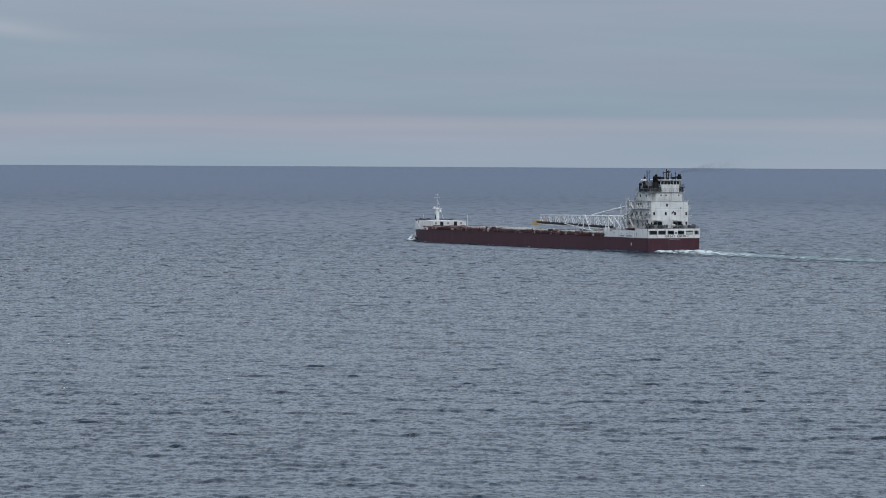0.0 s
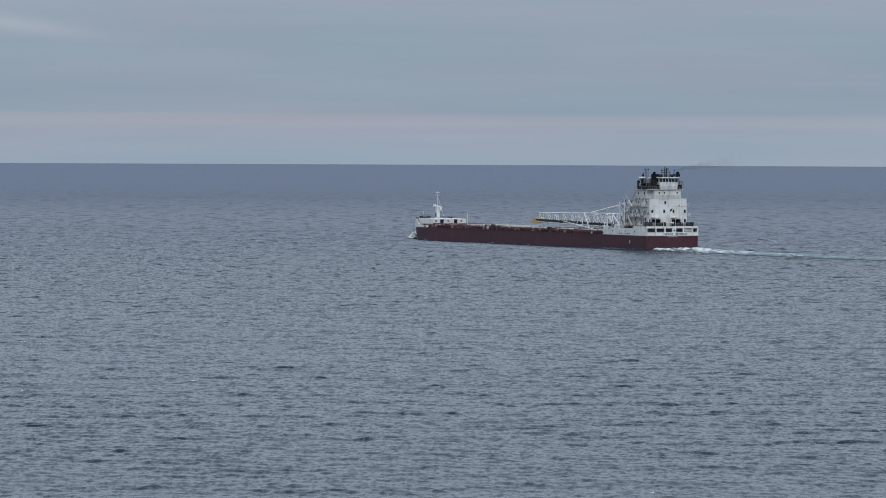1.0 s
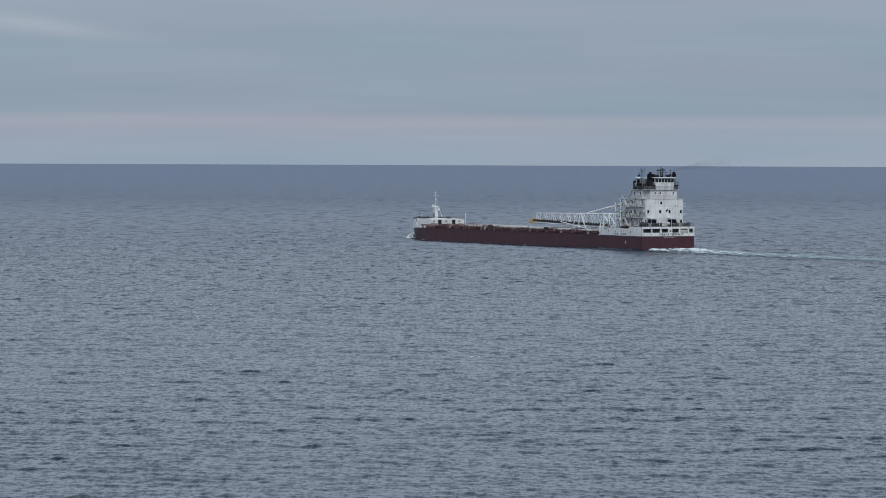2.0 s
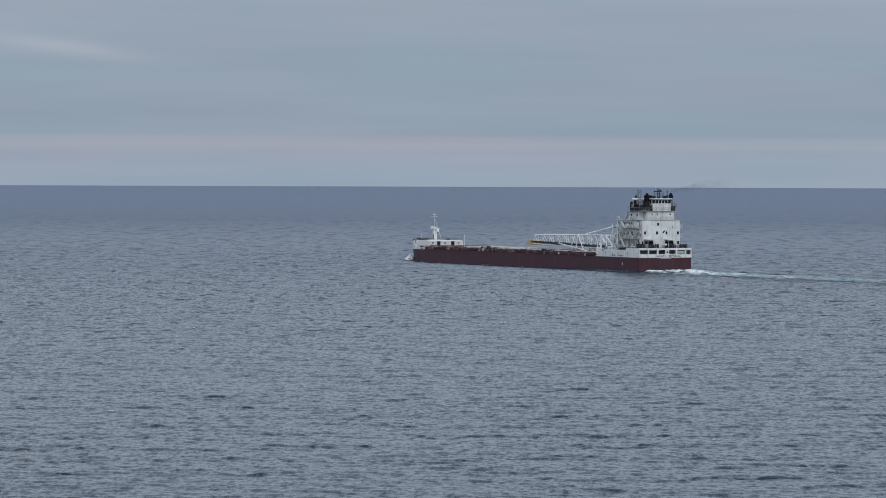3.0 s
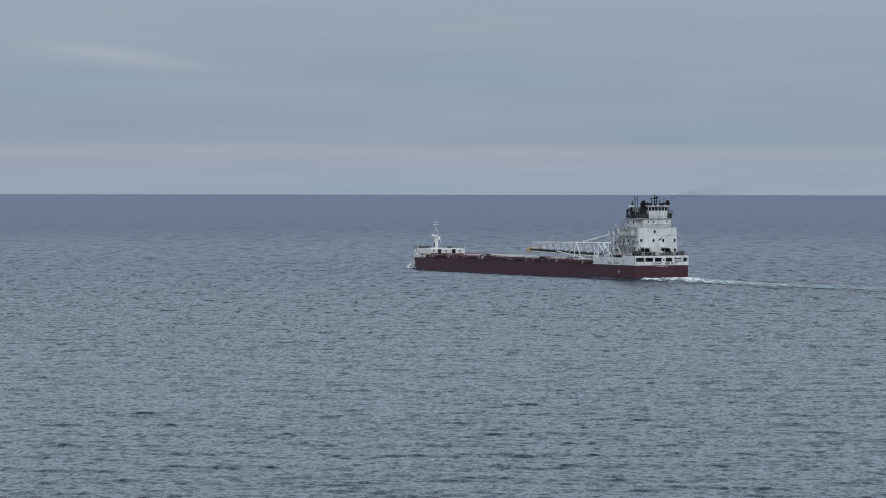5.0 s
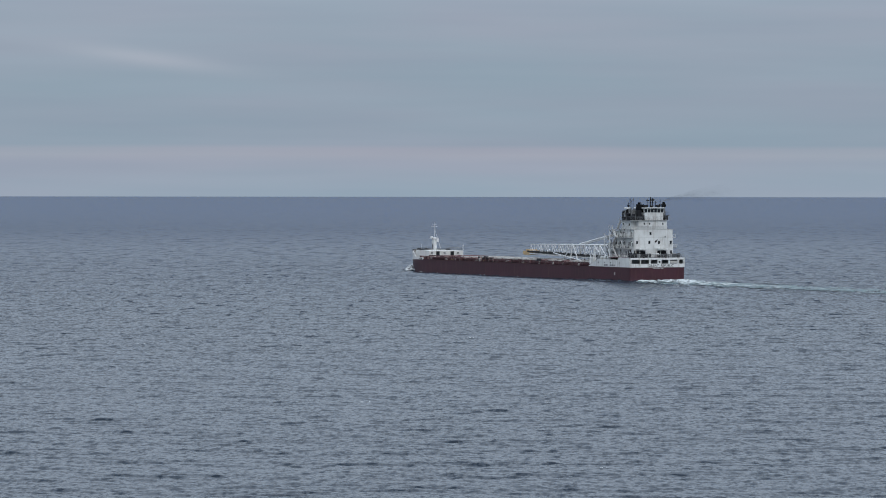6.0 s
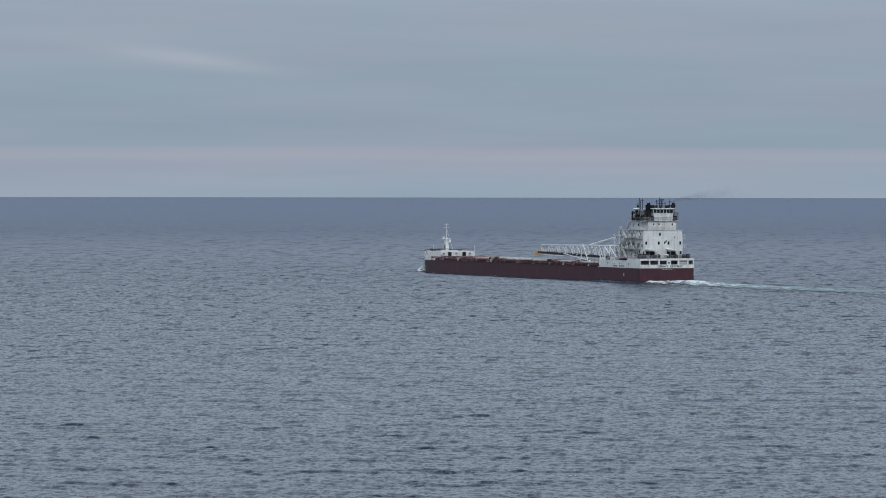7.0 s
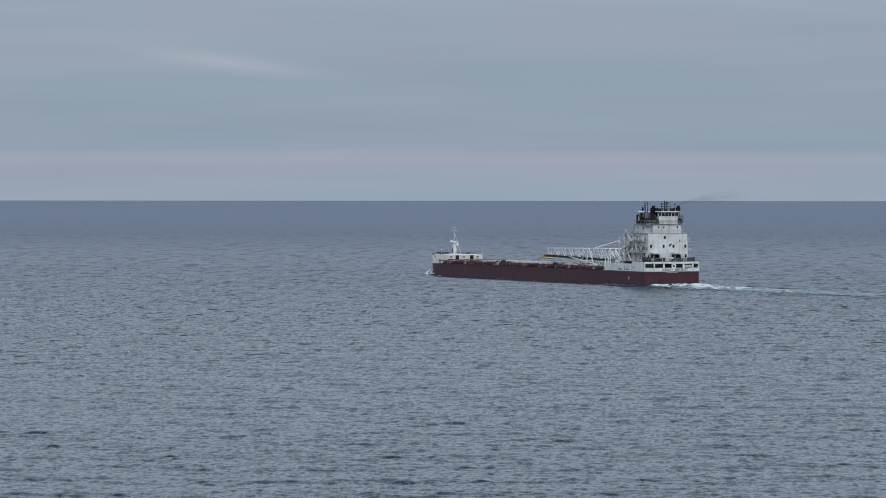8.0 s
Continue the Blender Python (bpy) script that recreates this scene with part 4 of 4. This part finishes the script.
# -- deck edge rails, pipes and gear --
def make_deck_gear():
    for s in (-1, 1):
        make_rail("deck_rail", [(s * 10.15, 31.0, DECK), (s * 10.15, 98.0, DECK), (s * 10.15, 161.0, DECK)], ship, RAIL_BROWN, height=0.9, gap=3.0, thick=0.035)
        for dx, z, r in ((9.0, 5.45, 0.16), (8.5, 5.75, 0.12)):
            pipe = part("deck_pipe", tubed((s * dx, 32.0, z), (s * dx, 160.0, z), r, 6), RAIL_BROWN, ship, "rust-brown pipe run along the deck edge")
            for k in range(17):
                y = 34 + k * 7.6
                part("pipe_support", boxed(s * dx - 0.12, s * dx + 0.12, y - 0.15, y + 0.15, DECK, z, bevel=0.0), RAIL_BROWN, pipe)
    rng = random.Random(5)
    for k in range(86):
        y, x = 33 + rng.random() * 128, rng.choice((-1, 1)) * (7.9 + rng.random() * 1.4)
        h, mat, word = rng.choice(((0.9, RAIL_BROWN, "rust-brown"), (1.1, DARK, "dark"), (0.8, HATCH_GREY, "pale grey"), (1.3, DECK_BROWN, "red-brown"), (0.6, YELLOW, "ochre"), (0.9, HATCH_GREY, "pale grey"), (1.5, RAIL_BROWN, "rust-brown"), (1.2, HATCH_RED, "faded red")))
        part("bollard", tube(boxed(x - 0.25, x + 0.25, y - 0.35, y + 0.35, DECK, DECK + h * 0.5, bevel=0.05), (x, y - 0.2, DECK + h * 0.4), (x, y - 0.2, DECK + h), 0.2, 8), mat, ship, word + " deck fitting beside the hatches")
    for y, top in ((117.0, 6.7), (121.5, 6.5), (112.6, 6.4), (74.0, 6.6)):
        part("deck_winch", tube(boxed(-8.4, -6.6, y - 1.3, y + 1.3, DECK, top - 0.6, bevel=0.08), (-8.3, y, top - 0.5), (-6.7, y, top - 0.5), 0.6, 10), DARK, ship, "dark deck winch")
    for k in range(34):
        y, x = 118 + rng.random() * 44, -9.6 + rng.random() * 6.0
        w, h = 0.2 + 0.5 * rng.random(), 0.7 + 1.0 * rng.random()
        mat, word = rng.choice(((HATCH_GREY, "pale grey"), (HATCH_RED, "faded red"), (PINK, "sun-faded pinkish"), (PINK, "sun-faded pinkish"), (DARK, "dark")))
        part("deck_fitting", boxed(x - 0.3, x + 0.3, y - w, y + w, DECK, DECK + h, bevel=0.04), mat, ship, word + " gear stowed on the fore deck")
    for k in range(9):
        y = 122 + k * 4.4
        part("deck_pipe", tubed((-9.3, y, 5.9 + 0.3 * rng.random()), (-9.3, y + 3.0 + rng.random(), 5.9 + 0.3 * rng.random()), 0.14, 6), rng.choice((PINK, HATCH_RED, DECK_BROWN)), ship, "short faded red pipe on deck")
    for k in range(40):
        y, x, z = 34 + rng.random() * 122, -9.7 + 2.6 * rng.random(), 5.5 + 1.0 * rng.random()
        run = Vector((0, 0, z - DECK + 0.5)) if k % 3 == 0 else Vector((0, 2.0 + 4.0 * rng.random(), 0.2 * rng.random()))
        foot = Vector((x, y, DECK if k % 3 == 0 else z))
        mat, word = rng.choice(((PINK, "sun-faded pinkish"), (HATCH_GREY, "pale grey"), (RAIL_BROWN, "rust-brown"), (HATCH_RED, "faded red")))
        pipe = part("service_pipe", tubed(foot, foot + run, 0.075, 5), mat, ship, word + " thin pipe along the deck edge")
        if k % 3:
            for p in (foot, foot + run):
                part("pipe_foot", tubed((p.x, p.y, DECK), (p.x, p.y, p.z), 0.06, 5), mat, pipe)
    for y in (151.9,):
        part("light_pole", tubed((0, y, DECK), (0, y, 10.4), 0.13, 6, 0.09), BOOM_WHITE, ship, "thin white light pole on deck")


make_deck_gear()


# -- the forecastle --
def make_forecastle():
    fore = part("forecastle_house", prism([(166.0, DECK), (178.0, DECK), (178.0, 8.1), (166.0, 8.0)], "x", -7.4, 6.7), FORE_WHITE, ship, "low white forecastle house")
    for x in (-3.7, 2.2):
        part("door", boxed(x - 0.7, x + 0.7, 165.9, 166.0, 6.0, 7.75, bevel=0.02), DARK, fore, "dark open doorway")
    for x in (-6.2, -1.0, 4.6):
        part("vent_box", boxed(x - 0.35, x + 0.35, 165.7, 166.0, 6.9, 7.5, bevel=0.04), STEEL_GREY, fore)
    for x in (-7.4,):
        part("pipe_bank", tube(boxed(x - 0.4, x + 0.4, 140.0, 165.0, DECK, 5.6, bevel=0.1), (x, 138.0, 6.2), (x, 165.6, 6.3), 0.17, 8), DECK_BROWN, fore, "red-brown pipe bank")
    for z, mat in ((5.5, DECK_BROWN), (5.95, HATCH_RED)):
        part("deck_pipe", tubed((-8.1, 161.0, z), (-7.75, 173.5, z), 0.15, 6), mat, ship, "faded red pipe beside the forecastle house")
    for k in range(7):
        y = 161.5 + 1.75 * k
        part("deck_fitting", boxed(-8.3, -7.75, y - 0.3, y + 0.3, DECK, 5.6 + 0.5 * (k * 7 % 4) / 3, bevel=0.04), (DECK_BROWN, HATCH_RED, PINK)[k % 3], ship, "red-painted gear beside the forecastle house")
    make_rail("forecastle_rail", [(-7.2, 178.0, 8.08), (-7.2, 166.2, 8.0), (6.5, 166.2, 8.0), (6.5, 178.0, 8.08)], fore, STEEL_GREY)
    part("fore_deck", prism([(-7.2, 178.0), (7.0, 178.0), (4.6, 184.0), (2.8, 187.4), (-2.8, 187.4), (-4.6, 184.0)], "z", 7.5, 7.75), DECK_BROWN, fore)
    for x, y in ((-3.2, 182.6), (2.6, 182.6), (-0.4, 185.6), (-5.6, 176.0), (4.6, 174.6)):
        z = 8.08 if y < 178.0 else 7.75
        part("windlass", tube(boxed(x - 0.7, x + 0.7, y - 0.5, y + 0.5, z, z + 0.25, bevel=0.05), (x - 0.8, y, z + 0.3), (x + 0.8, y, z + 0.3), 0.28, 8), DARK, ship, "dark anchor windlass on the forecastle")
    for s in (-1, 1):
        part("bow_fairlead", boxed(s * 1.6 - 0.5, s * 1.6 + 0.5, 186.6, 187.8, 7.9, 8.7, bevel=0.1), DARK, ship, "dark roller fairlead at the bow")
    part("jack_staff", tubed((0, 188.6, 8.0), (0, 188.6, 10.2), 0.035, 5), BOOM_WHITE, ship, "thin white jack staff at the stem")
    mast = part("fore_mast", prism([(176.2, 8.1), (177.8, 8.1), (177.6, 12.9), (176.4, 12.9)], "x", -0.6, 0.6), WHITE, ship, "white fore mast with a lamp platform")
    part("mast_door", boxed(-0.67, -0.6, 176.6, 177.4, 8.4, 10.2), DARK, mast)
    part("mast_platform", boxed(-1.3, 1.3, 175.5, 178.3, 12.4, 12.6), BOOM_WHITE, mast)
    part("lamp_box", boxed(-1.1, -0.5, 177.2, 178.3, 12.6, 13.3, bevel=0.08), BOOM_WHITE, mast)
    part("lamp_box", boxed(0.2, 1.0, 175.2, 176.4, 11.2, 12.2, bevel=0.08), BOOM_WHITE, mast)
    part("topmast", tubed((0, 177.0, 12.9), (0, 177.0, 18.4), 0.085, 8, 0.05), BOOM_WHITE, mast)
    part("yard", tubed((-1.5, 176.4, 16.9), (1.5, 177.6, 16.9), 0.06, 5), BOOM_WHITE, mast)
    part("radar", boxed(-0.8, 0.8, 176.85, 177.15, 17.7, 17.85, bevel=0.04), BOOM_WHITE, mast)
    for s in (-1, 1):
        part("mast_shroud", tubed((s * 1.4, 174.0, 8.2), (0, 177.0, 16.5), 0.04, 4), BOOM_WHITE, mast)


make_forecastle()


# ---- foam: bow wave and wake, carried along with the ship ----
def foam_sheet(name, xs, ys, height, mat, label):
    bm = bmesh.new()
    grid = [[bm.verts.new((x - WAKE_BEND * min(y, 0.0) ** 2, y, height(x, y))) for x in xs(y)] for y in ys]
    for a, b in zip(grid, grid[1:]):
        for k in range(len(a) - 1):
            f = bm.faces.new((a[k], a[k + 1], b[k + 1], b[k]))
            f.smooth = True
    bmesh.ops.recalc_face_normals(bm, faces=bm.faces)
    if sum(f.normal.z for f in bm.faces) < 0:
        bmesh.ops.reverse_faces(bm, faces=bm.faces)
    return tagged(part(name, bm, mat), label, "wake", kind="stuff")


def lumps(x, y, s):
    return noise.fractal(Vector((x / s, y / s, 3.7)), 0.8, 2.1, 4)


def make_foam():
    def spread(w0, w1, n):
        def xs(y):
            half = w0 + (w1 - w0) * min(max(-y / 60, 0), 1)
            return [-half + 2 * half * k / n for k in range(n + 1)]
        return xs
    ys = [3.0 - 1.0 * k for k in range(320)]
    aerated = foam_sheet("wake", spread(10.5, 27.0, 36), ys, lambda x, y: 0.30 + 0.12 * lumps(x, y, 5.0), AERATED, "pale churned water in the ship's wake")
    def heap(x, y):
        grow = 0.65 * math.exp(-abs(y + 6) / 14) + 0.30 * math.exp(-abs(y) / 90)
        return 0.22 + grow * (0.5 + 0.9 * max(lumps(x, y, 2.6), -0.4)) * max(1 - 0.5 * (abs(x) / 15) ** 2, 0.1)
    foam = foam_sheet("wake_foam", spread(10.3, 20.0, 44), [4.0 - 0.7 * k for k in range(440)], heap, FOAM, "white broken foam behind the ship's stern")
    def swell(x, y):
        out = 12.0 + 0.17 * min(max(-y, 0.0), 60.0) + 0.02 * max(-y - 60, 0.0)
        d = (abs(x) - out) / 2.2
        grow = 0.5 * math.exp(-max(-y - 5, 0.0) / 300) * min(max((4 - y) / 14, 0.0), 1.0)
        die = min(max((y + 300) / 90, 0.0), 1.0)
        return -0.6 + (0.55 + grow) * die * math.exp(-d * d) * (0.8 + 0.7 * lumps(x, y * 0.35, 2.2))
    ridge = foam_sheet("stern_wave", lambda y: [-32 + 64 * k / 100 for k in range(101)], [6.0 - 1.2 * k for k in range(260)], swell, SEA, "low dark stern waves spreading behind the ship")
    def lap(x, y):
        rise = 0.12 + 0.5 * min(max((75 - y) / 55, 0.0), 1.0)
        d = (abs(x) - 10.4) / 2.0
        return -0.45 + (0.45 + rise) * math.exp(-d * d) * (1 + 0.45 * lumps(x, y * 0.5, 1.6))
    sides = [foam_sheet("hull_wave", lambda y, s=s: [s * (10.25 + 4.5 * k / 12) for k in range(13)], [160.0 - 1.0 * k for k in range(166)], lap, SEA, "dark water lapping along the ship's side") for s in (-1, 1)]
    def curl(x, y, wide):
        """The crest that peels off both sides of the stem, lower and broader outwards."""
        out = abs(x)
        line = 188.8 - 0.10 * out - 0.028 * out * out
        return 1.9 * math.exp(-(out / 6.5) ** 2) * math.exp(-((y - line) / (wide + 0.12 * out)) ** 2)
    def bow(x, y):
        d = math.hypot(x / 9.0, (y - 187.5) / 7.0)
        rim = min(max((19 - abs(x)) / 5, 0.0), 1.0)
        return -0.45 + rim * (0.75 * math.exp(-d * d) + curl(x, y, 1.5) + 0.4 * math.exp(-((y - 189 + 0.55 * abs(x)) / 2.0) ** 2) + 0.15 * lumps(x, y, 1.8))
    mound = foam_sheet("bow_wave", lambda y: [-19 + 38 * k / 76 for k in range(77)], [198.0 - 0.5 * k for k in range(56)], bow, SEA, "dark swell of water pushed up at the ship's bow")
    def splash(x, y):
        return bow(x, y) - 0.05 + 1.3 * curl(x, y, 0.9) * (0.55 + 0.9 * max(lumps(x, y, 0.9), -0.3))
    spray = foam_sheet("bow_foam", lambda y: [-9 + 18 * k / 72 for k in range(73)], [193.5 - 0.25 * k for k in range(52)], splash, SPRAY, "white spray breaking at the ship's stem")
    rng = random.Random(11)
    bm = bmesh.new()
    for k in range(6):
        y = (6, 165)[k > 3] + rng.random() * (172, 14)[k > 3]
        b = half_beam(y) + 0.1 + rng.random() * 0.9
        w, l = 0.1 + rng.random() * 0.2, 0.2 + rng.random() * 0.6
        c = bm.verts.new((-b, y, 0.35 + 0.12 * rng.random()))
        ring = [bm.verts.new((-b + w * math.cos(q) * (0.6 + 0.6 * rng.random()), y + l * math.sin(q) * (0.6 + 0.6 * rng.random()), 0.2)) for q in [math.tau * i / 7 for i in range(7)]]
        for i in range(7):
            bm.faces.new((c, ring[i], ring[(i + 1) % 7]))
    edge = tagged(part("hull_foam", bm, FLECK), "small white foam flecks along the hull", "wake", kind="stuff")
    return [aerated, foam, ridge, *sides, mound, spray, edge]


def make_smoke():
    """A thin brown-grey haze trailing from the funnels, in overlapping soft puffs."""
    m = bpy.data.materials.new("thin_smoke")
    m.use_nodes = True
    nodes, links = m.node_tree.nodes, m.node_tree.links
    b = nodes["Principled BSDF"]
    b.inputs["Base Color"].default_value = (0.10, 0.10, 0.11, 1)
    b.inputs["Roughness"].default_value = 1.0
    b.inputs["Specular IOR Level"].default_value = 0.0
    where = nodes.new("ShaderNodeTexCoord").outputs["Object"]
    split = nodes.new("ShaderNodeSeparateXYZ")
    links.new(where, split.inputs[0])
    run = math_node(nodes, links, "DIVIDE", math_node(nodes, links, "SUBTRACT", split.outputs[0], 5.0), 24.0)
    run = math_node(nodes, links, "MAXIMUM", run, 0.0)
    axis = math_node(nodes, links, "ADD", 27.0, math_node(nodes, links, "MULTIPLY", math_node(nodes, links, "POWER", run, 0.55), 3.4))
    girth = math_node(nodes, links, "ADD", 0.3, math_node(nodes, links, "MULTIPLY", run, 3.6))
    off = math_node(nodes, links, "DIVIDE", math_node(nodes, links, "ABSOLUTE", math_node(nodes, links, "SUBTRACT", split.outputs[2], axis)), girth)
    soft = math_node(nodes, links, "MAXIMUM", math_node(nodes, links, "SUBTRACT", 1.0, off), 0.0)
    end = math_node(nodes, links, "MAXIMUM", math_node(nodes, links, "SUBTRACT", 1.0, run), 0.0)
    gate = ramp(nodes, links, noise_node(nodes, links, where, 0.5, 3.0, 0.5), [(0.3, (0.03, 0.03, 0.03)), (0.7, (0.32, 0.32, 0.32))])
    links.new(math_node(nodes, links, "MULTIPLY", gate, math_node(nodes, links, "MULTIPLY", soft, end)), b.inputs["Alpha"])
    bm = bmesh.new()
    last = None
    for k in range(40):
        t = k / 39
        c = Vector((5.0 + 24 * t, 6.0 - 5 * t, 27.0 + 3.4 * t ** 0.55))
        ring = []
        for q in range(12):
            a = math.tau * q / 12
            r = (0.3 + 3.6 * t) * (1 + 0.3 * noise.noise(Vector((c.x * 0.6, math.cos(a), math.sin(a)))))
            ring.append(bm.verts.new(c + Vector((0, r * math.cos(a), r * math.sin(a)))))
        if last:
            for q in range(12):
                bm.faces.new((last[q], last[(q + 1) % 12], ring[(q + 1) % 12], ring[q]))
        last = ring
    for f in bm.faces:
        f.smooth = True
    return tagged(part("smoke", bm, m), "thin grey smoke trailing from the funnel", "smoke", kind="stuff")


wake = make_foam() + [make_smoke()]


# ---- motion ----
def motions():
    turn = radians(SHIP_TURN)
    ahead = (-math.sin(turn), math.cos(turn))
    times = [0.5 * k for k in range(17)]
    course = [(t, pose(SHIP_AT[0] + ahead[0] * SHIP_SPEED * t, SHIP_AT[1] + ahead[1] * SHIP_SPEED * t, 0, 0, 0, SHIP_TURN)) for t in times]
    for thing in (ship, *wake):
        walk(thing, course)
    for thing in (water, whitecaps):
        walk(thing, [(t, pose(DRIFT[0] * t + VEER * t * t, DRIFT[1] * t, 0)) for t in times])


motions()
